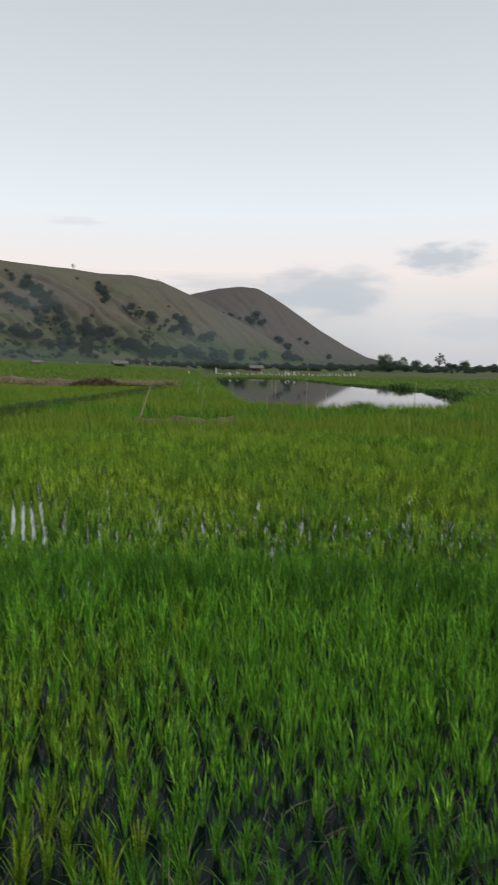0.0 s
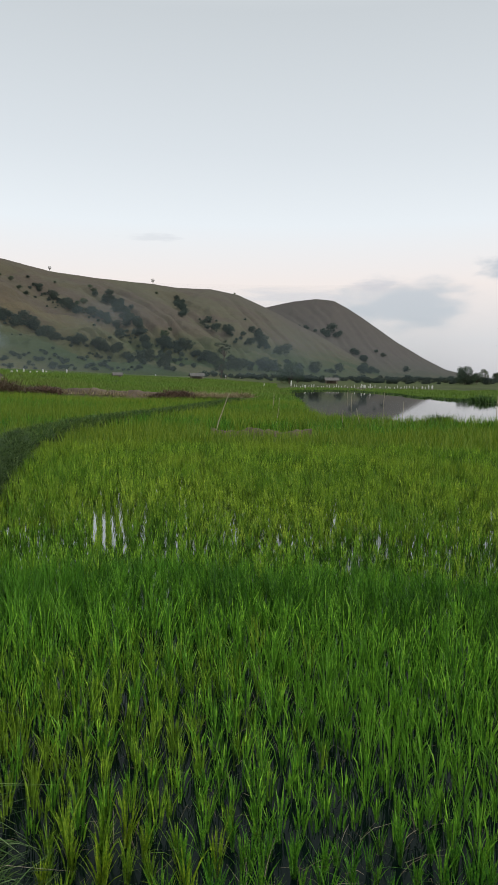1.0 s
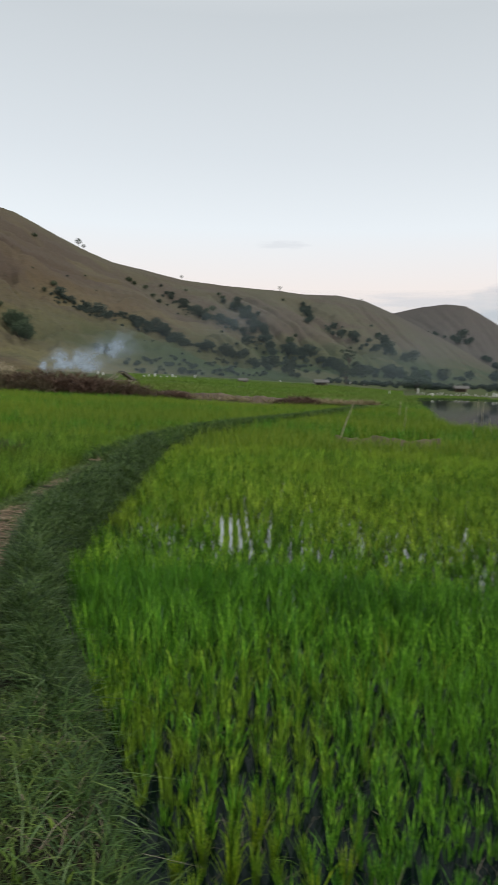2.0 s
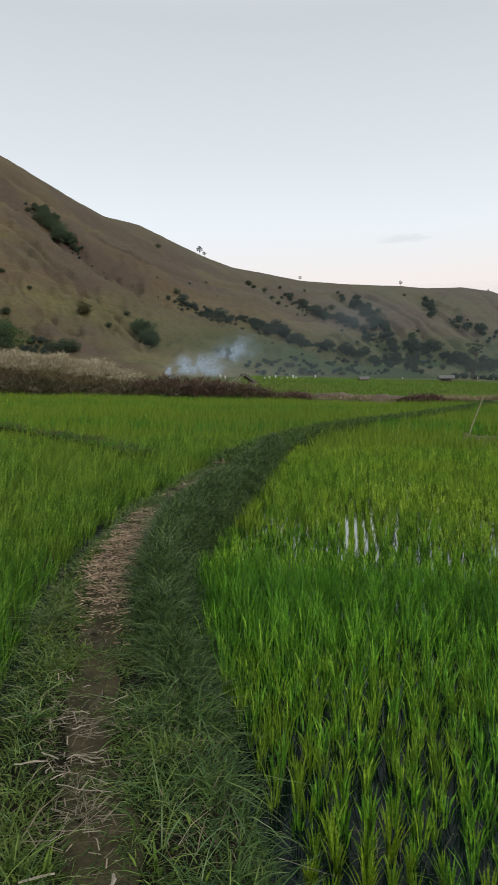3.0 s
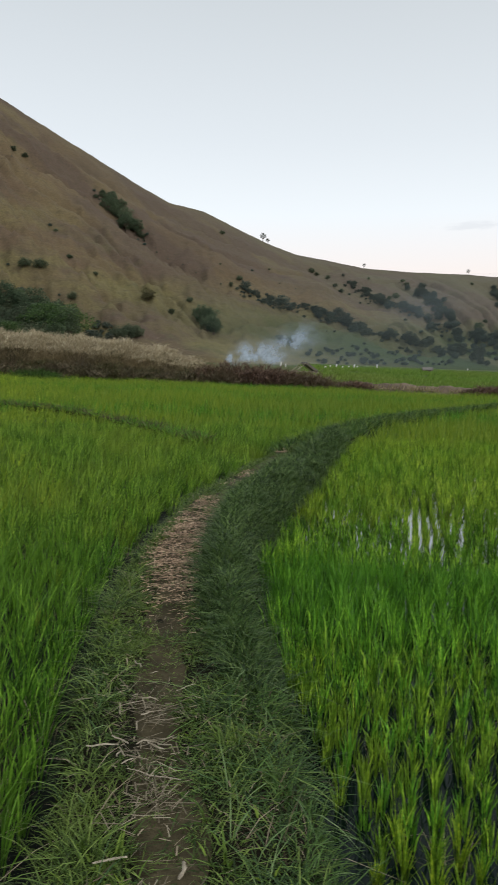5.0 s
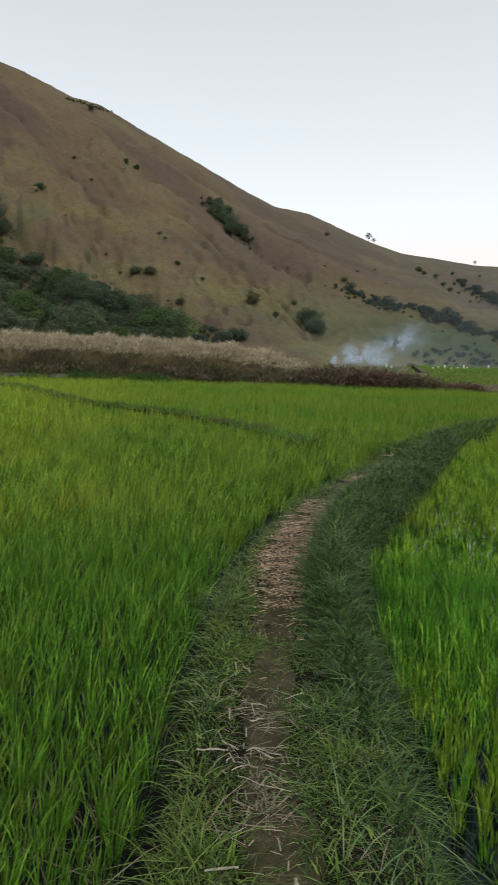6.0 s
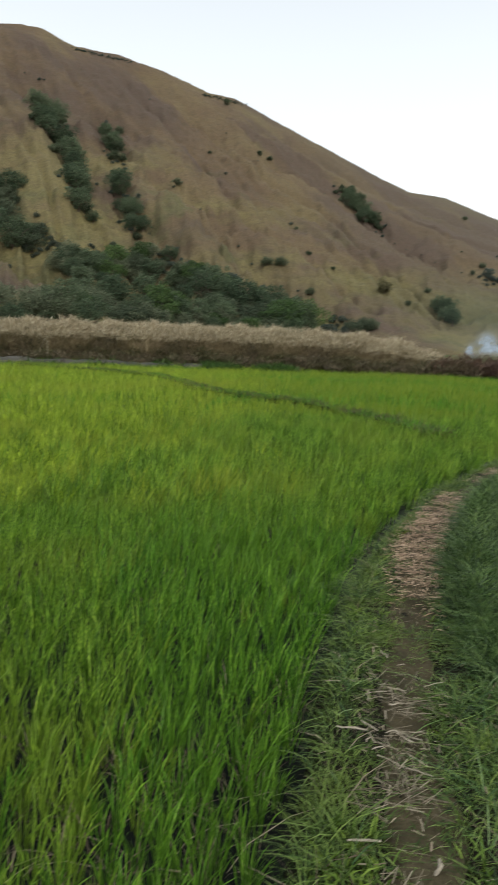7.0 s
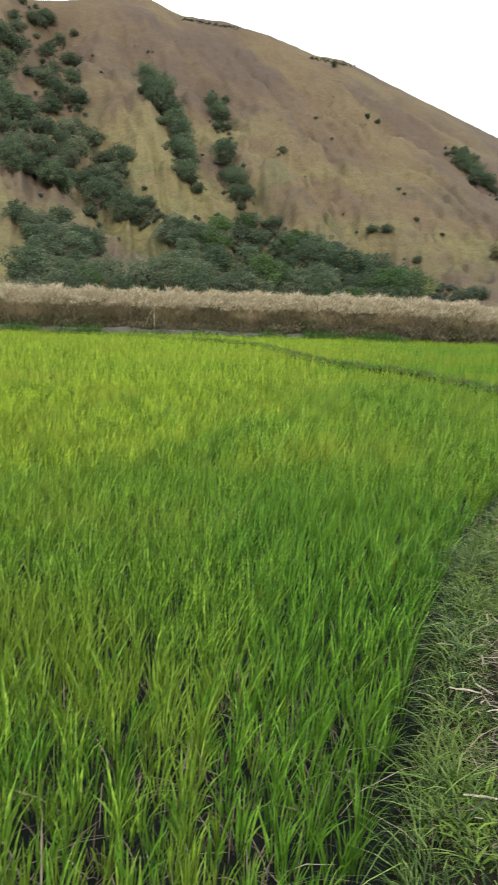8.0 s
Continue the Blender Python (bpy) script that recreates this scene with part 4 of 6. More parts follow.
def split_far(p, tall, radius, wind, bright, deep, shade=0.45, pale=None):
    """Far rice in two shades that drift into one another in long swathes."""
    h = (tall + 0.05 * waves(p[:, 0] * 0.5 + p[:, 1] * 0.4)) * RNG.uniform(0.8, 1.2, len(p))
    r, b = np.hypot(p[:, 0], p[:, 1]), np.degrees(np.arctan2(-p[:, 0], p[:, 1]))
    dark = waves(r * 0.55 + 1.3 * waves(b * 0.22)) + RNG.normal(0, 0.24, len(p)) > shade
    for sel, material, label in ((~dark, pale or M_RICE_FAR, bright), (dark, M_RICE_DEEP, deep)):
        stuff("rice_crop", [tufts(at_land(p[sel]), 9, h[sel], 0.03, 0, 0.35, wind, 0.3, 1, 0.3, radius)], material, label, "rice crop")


rice()


def strip_points(line, lo, hi, n, q0, q1):
    """Random places on a bank between two lengths along it and two offsets across (in half widths)."""
    seg = np.concatenate([[0], np.cumsum(np.hypot(*np.diff(line[:, :2], axis=0).T))])
    seg = seg - seg[np.argmin(np.hypot(line[:, 0], line[:, 1]))]
    s = RNG.uniform(lo, hi, n)
    q = RNG.uniform(q0, q1, n)
    sd = sides(line)
    x, y, w = (np.interp(s, seg, line[:, i]) for i in range(3))
    nx, ny = np.interp(s, seg, sd[:, 0]), np.interp(s, seg, sd[:, 1])
    return x + nx * q * w * 1.25, y + ny * q * w * 1.25, q


def bund_z(x, y, q):
    prof = smooth(1.0, 0.62, np.abs(q))
    return land(x, y) - 0.06 + 0.30 * prof + (0.025 * waves(x * 5.1 + y * 3.3) + 0.012 * waves(x * 17 - y * 13)) * prof


def near_path(x, y):
    return off_line(x, y, PATH_S)


def bank_grass():
    n = 50000
    x, y, q = strip_points(BUND_S, -2.5, 14.8, n, -0.86, 0.80)
    away = near_path(x, y) + 0.085 * waves(x * 4.3 + y * 6.1) + 0.05 * waves(x * 11.0 - y * 9.0)
    clumpy = waves(x * 7.3 + 2.0 * waves(y * 5.1)) + waves(y * 9.1 - x * 4.3)
    ok = (away > RNG.uniform(-0.15, 0.06, n) - 0.05 * np.clip(waves(x * 6.1 + y * 4.7), 0, 1) - 0.16 * smooth(5.2, 6.4, y) * (waves(y * 1.7) < 0.1) - 0.05 * smooth(6.5, 8.5, y) - 0.3 * ((y > 5.9) & (np.abs(y - 6.4) > 0.42) & (np.abs(y - 8.1) > 0.6) & (np.abs(y - 11.6) > 0.6))) & (clumpy + RNG.normal(0, 0.45, n) > -0.5 - 0.8 * smooth(0.1, 0.35, away))
    x, y, q, away, clumpy = x[ok], y[ok], q[ok], away[ok], clumpy[ok]
    pos = np.stack([x, y, bund_z(x, y, q)], 1)
    hgt = RNG.uniform(0.026, 0.078, len(x)) * (1 + 0.5 * smooth(0.4, 0.9, np.abs(q))) * (0.85 + 0.5 * np.clip(clumpy, -1, 1.2)) * (0.6 + 0.4 * smooth(0.0, 0.2, away))
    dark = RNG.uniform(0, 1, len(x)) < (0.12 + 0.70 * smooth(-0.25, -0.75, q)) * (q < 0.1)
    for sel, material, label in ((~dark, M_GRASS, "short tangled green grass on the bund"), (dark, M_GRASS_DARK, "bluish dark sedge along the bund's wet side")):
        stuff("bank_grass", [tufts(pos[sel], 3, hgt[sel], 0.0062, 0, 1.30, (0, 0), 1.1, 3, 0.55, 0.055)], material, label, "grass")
    # rank growth on the wet side: a fuzzy mound of small leaves, knee-high farther along
    def mound(x, y, q):
        lump = 0.72 + 0.45 * waves(x * 3.3 + y * 2.1) + 0.42 * waves(x * 8.7 - y * 6.3)
        return 0.35 * np.clip(lump, 0.15, 1.3) * smooth(2.3, 4.2, y) * smooth(0.03, 0.26, near_path(x, y)) * (0.45 + 0.55 * smooth(-0.1, -0.5, q)) * smooth(-1.12, -0.9, q)

    x, y, q = strip_points(BUND_S, 2.2, 14.8, 19000, -1.06, -0.10)
    tall = mound(x, y, q)
    k = tall > 0.03
    x, y, q, tall = x[k], y[k], q[k], tall[k]
    base = np.stack([x, y, bund_z(x, y, q) + tall * RNG.uniform(0, 1, len(x)) ** 0.6], 1)
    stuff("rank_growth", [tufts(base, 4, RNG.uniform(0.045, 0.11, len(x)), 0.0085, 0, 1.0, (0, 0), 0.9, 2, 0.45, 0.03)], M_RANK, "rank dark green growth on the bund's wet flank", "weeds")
    k = RNG.uniform(0, 1, len(x)) < 0.10
    stuff("dry_stems", [tufts(base[k], 3, RNG.uniform(0.06, 0.16, k.sum()), 0.0035, 0, 1.1, (0.05, 0), 1.1, 4, 0.4, 0.05)], M_SEDGE, "thin grey-green stems arching out of the rank growth", "grass")
    # patches of a small broad-leaved weed
    x, y, q = strip_points(BUND_S, -2.0, 9.0, 5200, -0.6, 0.75)
    ok = (waves(x * 4.1 + 1.5 * waves(y * 3.3)) + waves(y * 5.7 - x * 2.9) + RNG.normal(0, 0.25, len(x)) > 0.75) & (near_path(x, y) > RNG.uniform(-0.03, 0.05, len(x)))
    x, y, q = x[ok], y[ok], q[ok]
    stuff("bank_weeds", [tufts(np.stack([x, y, bund_z(x, y, q)], 1), 6, RNG.uniform(0.03, 0.07, len(x)), 0.012, 0, 0.9, (0, 0), 0.6, 2, 0.4, 0.03, False, 0.5)], M_WEED, "yellow-green broad-leaved weeds among the bund grass", "weeds")
    x, y, q = strip_points(BUND_S, -1.5, 8.0, 400, -0.85, -0.15)
    ok = near_path(x, y) > 0.08
    x, y, q = x[ok], y[ok], q[ok]
    stuff("bank_grass", [tufts(np.stack([x, y, bund_z(x, y, q)], 1), 3, RNG.uniform(0.07, 0.17, len(x)), 0.0055, 0, 1.0, (0.05, 0), 0.9, 4, 0.4, 0.03)], M_SEDGE, "long bluish sedge blades hanging over the wet side", "grass")
    x, y, q = strip_points(BUND_S, -2.0, 9.0, 1300, -0.7, 0.75)
    ok = near_path(x, y) > RNG.uniform(-0.06, 0.25, len(x))
    x, y, q = x[ok], y[ok], q[ok]
    stuff("dead_grass", [tufts(np.stack([x, y, bund_z(x, y, q)], 1), 3, RNG.uniform(0.03, 0.10, len(x)), 0.0042, 0, 1.6, (0, 0), 0.5, 2, 0.5, 0.03)], M_STRAW, "withered tan blades among the bund grass", "grass")
    x, y, q = strip_points(BUND_S, -1.5, 8.0, 130, 0.5, 0.85)
    stuff("bank_grass", [tufts(np.stack([x, y, bund_z(x, y, q)], 1), 3, RNG.uniform(0.05, 0.12, len(x)), 0.006, 0, 1.2, (-0.1, 0), 0.9, 3, 0.4, 0.03)], M_SEDGE, "pale long grass blades leaning over the dark furrow", "grass")
    x, y, q = strip_points(BUND_S, 12.8, 45.8, 7000, -1.0, 0.8)
    ok = near_path(x, y) > RNG.uniform(-0.10, 0.03, len(x))
    x, y, q = x[ok], y[ok], q[ok]
    pos = np.stack([x, y, bund_z(x, y, q)], 1)
    pale = RNG.uniform(0, 1, len(x)) < 0.4
    for sel, material, label in ((pale, M_GRASS, "pale grass tufts on the far bund"), (~pale, M_GRASS_DARK, "dark rank grass on the far bund")):
        stuff("bank_grass", [tufts(pos[sel], 7, RNG.uniform(0.10, 0.26, sel.sum()), 0.018, 0, 0.8, (0, 0), 0.7, 2, 0.3, 0.08)], material, label, "grass")
    x, y, q = strip_points(BUND_S, -24, -2.5, 3500, -1.0, 1.0)
    ok = near_path(x, y) > RNG.uniform(-0.10, 0.05, len(x))
    x, y, q = x[ok], y[ok], q[ok]
    stuff("bank_grass", [tufts(np.stack([x, y, bund_z(x, y, q)], 1), 6, RNG.uniform(0.08, 0.2, len(x)), 0.015, 0, 0.9, (0, 0), 0.7, 2, 0.3, 0.06)], M_GRASS, "short green grass along the bund's far end", "grass")
    x, y, q = strip_points(BUND2_S, -1, 42, 3600, -1.0, 1.0)
    ok = waves(x * 0.9 + y * 0.7) + RNG.normal(0, 0.3, len(x)) > -0.5
    x, y, q = x[ok], y[ok], q[ok]
    pos = np.stack([x, y, bund_z(x, y, q)], 1)
    pale = RNG.uniform(0, 1, len(x)) < 0.45
    for sel, material, label in ((pale, M_RICE_DEEP, "green grass on the low cross bund"), (~pale, M_SHRUB_OLIVE, "rough dark olive grass on the low cross bund")):
        stuff("bank_grass", [tufts(pos[sel], 7, RNG.uniform(0.10, 0.24, sel.sum()), 0.02, 0, 0.8, (0, 0), 0.6, 1, 0.3, 0.12)], material, label, "grass")
    b = RNG.uniform(46, 85, 4200)
    open_bank = (b > 55) & (b < 69) & (RNG.uniform(0, 1, len(b)) > 0.22)
    b = b[~open_bank]
    X, Y = polar(b, RNG.uniform(44.6, 46.4, len(b)) + 0.4 * waves(b * 0.9))
    p = np.stack([X, Y], 1)
    stuff("ditch_plants", [tufts(at_land(p, 0.1), 8, RNG.uniform(0.2, 0.5, len(b)) * (0.4 + 0.8 * (waves(b * 1.3) > -0.1)), 0.06, 0, 0.7, (0, 0), 0.4, 1, 0.3, 0.2)], M_GRASS_DARK, "dark green weeds along the irrigation ditch", "weeds")


bank_grass()


def pond_rims():
    b = RNG.uniform(-18, 3, 900)
    pn, pf = pond_span(b)
    near, far = np.stack(polar(b, pn - RNG.uniform(-0.3, 0.7, 900)), 1), np.stack(polar(b, pf + RNG.uniform(-0.2, 3.5, 900)), 1)
    hn = RNG.uniform(0.06, 0.18, 900) + 0.35 * np.exp(-((b + 9.3) / 0.8) ** 2)
    stuff("shore_grass", [tufts(at_land(near, 0.02), 9, hn, 0.05, 0, 0.6, (0, 0), 0.4, 1, 0.3, 0.2)], M_GRASS_DARK, "dark rushes fringing the near pond shore", "grass")
    hf = RNG.uniform(0.06, 0.18, 900) + 0.5 * np.exp(-((b + 12.5) / 0.7) ** 2)
    stuff("shore_grass", [tufts(at_land(far, 0.0), 9, hf, 0.09, 0, 0.6, (0, 0), 0.4, 1, 0.3, 0.4)], M_GRASS_DARK, "dark grass along the far pond shore", "grass")


pond_rims()


def spit():
    """Low dark bushes on the tongue of land that closes the pond."""
    n = 60
    b = RNG.uniform(-17.8, -14.6, n)
    X, Y = polar(b, np.interp(b, [-17.8, -14.6], [40.0, 52.0]) + RNG.uniform(-1.2, 0.6, n))
    c = np.repeat(np.stack([X, Y, np.full(n, -0.30)], 1), 26, 0)
    v = RNG.normal(0, 1, c.shape)
    v = v / np.linalg.norm(v, axis=1)[:, None]
    size = np.repeat(RNG.uniform(0.25, 0.6, n) * np.interp(b, [-17.8, -16.5, -14.6], [1.1, 1.0, 0.45]), 26)
    c = c + v * size[:, None] * np.array([1.0, 1.0, 0.8])
    c[:, 2] = np.maximum(c[:, 2], -0.42)
    stuff("shore_scrub", [tufts(c, 4, 0.22 * size ** 0.5, 0.06, 0, 0.9, (0, 0), 0.5, 1, 0.5, 0.10)], M_GRASS_DARK, "low dark scrub on the pond's spit", "scrub")


spit()


def reeds():
    n = 11500
    b = RNG.uniform(33.5, 92, n)
    d = RNG.uniform(0, 1, n)
    X, Y = polar(b, 47.2 + 5.5 * d + 0.5 * waves(b * 0.8))
    pos = at_land(np.stack([X, Y], 1))
    tall = np.interp(b, [33.5, 35, 38, 42, 60, 92], [0.95, 1.4, 2.2, 2.5, 2.55, 2.6]) * (0.74 + 0.32 * smooth(0, 0.5, d)) * (1 + 0.10 * waves(b * 1.9 + 3 * d) + 0.09 * waves(b * 7 + 5 * d) + 0.05 * waves(b * 23))
    # three tints of stand, in drifts of a few metres
    drift = waves(b * 1.05 + 2.6 * d) + 0.5 * waves(b * 2.7 - 1.9 * d) + RNG.normal(0, 0.3, n)
    tint = np.where(drift > 0.42, 2, np.where(drift < -0.40, 0, 1))
    beds = []
    for k, (material, label) in enumerate(((M_BRUSH, "brown weathered stand of tall reeds"), (M_REED, "tall dry tan reeds walling off the paddies"), (M_REED_PALE, "pale straw-coloured stand of tall reeds"))):
        sel = tint == k
        beds.append(stuff("reed_bed", [tufts(pos[sel], 10, tall[sel] * RNG.uniform(0.30, 1.06, sel.sum()), 0.036, 0, 0.45, (0.06, 0), 1.0, 2, 0.4, 0.45, False, 0.7)], material, label, "reeds"))
    k = RNG.uniform(0, 1, n) < 0.75 * smooth(34, 40, b)
    pl = pos[k].copy()
    pl[:, 2] += tall[k] * RNG.uniform(0.78, 0.96, k.sum())
    me = tri_mesh("plumes", *tufts(pl, 8, 0.33 * tall[k] / 2.5, 0.048, 0, 0.6, (0.2, 0), 1.1, 2, 0.45, 0.22), M_PLUME)
    ob = tagged(new("plumes", me), "pale feathery seed heads")
    ob.parent = beds[1]

    def brush(b0, b1, lumps, sprays, tall, r0, r1, material, label):
        """Rounded thickets of dead leafy stems."""
        b = RNG.uniform(b0, b1, lumps)
        X, Y = polar(b, RNG.uniform(r0, r1, lumps) + 0.5 * waves(b * 0.8))
        g = at_land(np.stack([X, Y], 1))
        size = np.repeat(tall(b) * RNG.uniform(0.55, 1.1, lumps), sprays)
        c = np.repeat(g, sprays, 0)
        v = RNG.normal(0, 1, c.shape)
        v = v / np.linalg.norm(v, axis=1)[:, None] * (RNG.uniform(0.3, 1, len(c)) ** 0.5)[:, None]
        c = c + v * size[:, None] * np.array([0.75, 0.75, 0.5]) + np.stack([0 * size, 0 * size, 0.36 * size], 1)
        c[:, 2] = np.maximum(c[:, 2], np.repeat(g[:, 2], sprays))
        stuff("thicket", [tufts(c, 4, 0.26 * size ** 0.5, 0.055, 0, 0.9, (0.05, 0), 0.5, 1, 0.5, 0.10)], material, label, "thicket")

    brush(22.0, 36.0, 110, 60, lambda b: np.interp(b, [22, 24, 27, 30, 33, 36], [0.7, 1.15, 1.45, 1.75, 2.1, 1.6]), 46.2, 47.6, M_REED_RED, "low dark russet thicket of dead stems")
    brush(33.0, 90.0, 210, 60, lambda b: np.interp(b, [33, 38, 48, 58], [1.3, 1.25, 1.1, 0.8]), 45.9, 47.2, M_BRUSH, "brown brush in front of the tall reeds")
    brush(36.0, 92.0, 150, 60, lambda b: 1.15 + 0.35 * waves(b * 0.9), 46.4, 47.7, M_SHRUB_OLIVE, "olive shrubs growing among the reeds")
    brush(11.2, 14.4, 26, 45, lambda b: np.interp(b, [11.2, 12.5, 14.4], [0.7, 0.95, 0.5]), 46.3, 47.0, M_REED_RED, "russet clump of dead stems at the spoil bank")
    n = 240
    b = np.concatenate([RNG.uniform(6, 12, 190), RNG.uniform(14, 23, 50)])
    X, Y = polar(b, 47.6 + RNG.uniform(-0.9, 0.6, n))
    stuff("dry_grass", [tufts(at_land(np.stack([X, Y], 1), 0.35), 9, RNG.uniform(0.15, 0.5, n), 0.08, 0, 0.8, (0, 0), 0.5, 1, 0.3, 0.3)], M_REED, "tufts of dead grass on the spoil bank", "grass")


reeds()


def straw():
    n = 21000
    x, y, q = strip_points(PATH_S, 3.35, 14.65, n, -1.35, 1.35)
    k = np.nonzero((RNG.uniform(0, 1, n) < smooth(3.0, 4.2, y) * smooth(1.35, 0.55, np.abs(q)) * (1 - 0.5 * smooth(5.4, 6.2, y) * (waves(y * 1.7) < 0.1))) & ((y < 5.9) | (np.abs(y - 6.4) < 0.42) | (np.abs(y - 8.1) < 0.6) | (np.abs(y - 11.6) < 0.6)) & (waves(x * 2.3 + y * 1.9) + waves(x * 5.3 - y * 4.1) * 0.6 + RNG.normal(0, 0.35, n) > -0.25))[0]
    x, y, n = x[k], y[k], len(k)
    ang = RNG.uniform(0, np.pi, n)
    zz = 0.03 + 0.025 * waves(x * 5.1 + y * 3.3) + 0.012 * waves(x * 17 - y * 13)
    base = np.stack([x, y, zz + RNG.uniform(0, 0.02, n)], 1)
    d = np.stack([np.cos(ang), np.sin(ang)], 1)

    def lying(base, d, ln, w):
        k = len(base)
        s = np.stack([-d[:, 1], d[:, 0], np.zeros(k)], 1) * w[:, None]
        e = base + np.concatenate([d * ln[:, None], RNG.normal(0, 0.006, (k, 1))], 1)
        m = (base + e) / 2 + np.stack([np.zeros(k), np.zeros(k), w * 1.2], 1)
        co = np.stack([base - s, base + s, e - s, e + s, m], 1).reshape(-1, 3)
        tri = np.array([(0, 2, 4), (1, 4, 3), (0, 4, 1), (2, 3, 4)])[None] + (np.arange(k) * 5)[:, None, None]
        return co, tri.reshape(-1, 3)

    stuff("straw_litter", [lying(base, d, RNG.uniform(0.015, 0.075, n), 0.0009 + 0.0028 * RNG.uniform(0, 1, n) ** 2)], M_STRAW_PINK, "trodden pinkish-brown rice straw on the path", "straw")
    n = 420
    x, y, q = strip_points(PATH_S, 0.35, 4.35, n, -1.5, 1.5)
    base = np.stack([x, y, 0.025 + 0.025 * waves(x * 5.1 + y * 3.3) + 0.012 * waves(x * 17 - y * 13) + RNG.uniform(0, 0.012, n)], 1)
    ang = RNG.uniform(0, np.pi, n)
    d = np.stack([np.cos(ang), np.sin(ang)], 1)
    stuff("straw_litter", [lying(base, d, RNG.uniform(0.012, 0.06, n), 0.0006 + 0.0022 * RNG.uniform(0, 1, n) ** 3)], M_STRAW, "scattered dry straw bits on damp soil", "straw")
    # a tangled wisp trodden along the path, and brown fibres beyond the stalks
    for cx, cy, sx, sy, heading, m, w0, label in ((-1.70, 1.79, 0.035, 0.08, 125, 90, 0.0019, "grey-beige wisp of tangled straw"), (-1.66, 1.60, 0.06, 0.06, 75, 26, 0.0016, "frayed straw fibres on the soil"),
                                                  (-2.13, 2.26, 0.08, 0.10, 40, 95, 0.0017, "brown straw fibres trodden into the path"), (-1.95, 2.02, 0.06, 0.04, 30, 30, 0.0019, "short broken straw on the path"), (-2.16, 2.30, 0.11, 0.11, 60, 34, 0.0023, "short brown straw flakes on the path"), (-1.88, 1.98, 0.12, 0.10, 20, 14, 0.0024, "broken flakes of tan straw"), (-1.37, 1.34, 0.08, 0.06, 100, 50, 0.0018, "bundle of pale broken stalks")):
        off = RNG.normal(0, 1, (m, 2)) * np.array([sx, sy])
        cs, sn = math.cos(radians(45)), math.sin(radians(45))
        x, y = cx + off[:, 0] * cs - off[:, 1] * sn, cy + off[:, 0] * sn + off[:, 1] * cs
        base = np.stack([x, y, 0.03 + 0.025 * waves(x * 5.1 + y * 3.3) + 0.012 * waves(x * 17 - y * 13) + RNG.uniform(0, 0.018, m)], 1)
        ang = np.radians(heading + RNG.normal(0, 55, m))
        d = np.stack([np.cos(ang), np.sin(ang)], 1)
        stuff("straw_litter", [lying(base, d, RNG.uniform(0.03, 0.12, m), 0.75 * w0 * RNG.uniform(0.5, 1.6, m))], M_WISP, label, "straw")
    spots = [(-2.10, 1.93, 41, 0.13, 7), (-2.06, 2.00, 0, 0.09, 5), (-1.97, 2.05, 57, 0.08, 6), (-1.92, 2.06, 11, 0.08, 7), (-1.92, 2.09, 18, 0.09, 5), (-1.93, 2.14, 58, 0.07, 4),
             (-2.11, 2.23, 55, 0.06, 6), (-1.79, 1.89, 20, 0.22, 3.6), (-1.93, 1.89, 89, 0.07, 5), (-2.00, 1.92, 105, 0.04, 4), (-1.61, 1.45, 57, 0.11, 7), (-1.39, 1.54, 116, 0.08, 8),
             (-2.48, 2.60, 147, 0.11, 5), (-2.35, 2.57, 56, 0.04, 4), (-2.13, 2.54, 63, 0.10, 4), (-2.23, 2.25, 60, 0.13, 3)]
    for i, (x, y, a, ln, thick) in enumerate(spots):
        bm = bmesh.new()
        a = radians(a)
        ring = []
        for j in range(6):
            t = j / 5 - 0.5
            w = 0.00092 * thick * (1 - 0.6 * abs(t)) * (1 + 0.2 * math.sin(5 * i + 3 * j))
            sway = 0.005 * math.sin(3.1 * t * 2 + i)
            cx, cy = x + math.cos(a) * t * ln - math.sin(a) * sway, y + math.sin(a) * t * ln + math.cos(a) * sway
            cz = 0.03 + 0.025 * float(waves(cx * 5.1 + cy * 3.3)) + 0.012 * float(waves(cx * 17 - cy * 13)) + 0.006
            ring.append([bm.verts.new((cx - math.sin(a) * w * u, cy + math.cos(a) * w * u, cz + v * w)) for u, v in ((-1, 0), (0, 0.8), (1, 0), (0, -0.6))])
        for r0, r1 in zip(ring, ring[1:]):
            for k in range(4):
                bm.faces.new((r0[k], r0[(k + 1) % 4], r1[(k + 1) % 4], r1[k]))
        bm.faces.new(ring[0][::-1])
        bm.faces.new(ring[-1])
        me = bpy.data.meshes.new("straw_stalk")
        bm.to_mesh(me)
        bm.free()
        me.materials.append(M_STALK)
        tagged(new("straw_stalk", me), "pale dry stalk lying across the path", "straw", "straw stalks on the path")


straw()

# ------------------------------------------------------------------ trees and bushes


def limb(bm, a, b, ra, rb, sides_n=6):
    a, b = Vector(a), Vector(b)
    q = (b - a).to_track_quat("Z", "Y")
    r = []
    for c, rad in ((a, ra), (b, rb)):
        r.append([bm.verts.new(c + q @ Vector((rad * math.cos(k * 2 * math.pi / sides_n), rad * math.sin(k * 2 * math.pi / sides_n), 0))) for k in range(sides_n)])
    for k in range(sides_n):
        bm.faces.new((r[0][k], r[0][(k + 1) % sides_n], r[1][(k + 1) % sides_n], r[1][k]))
    bm.faces.new(r[1])


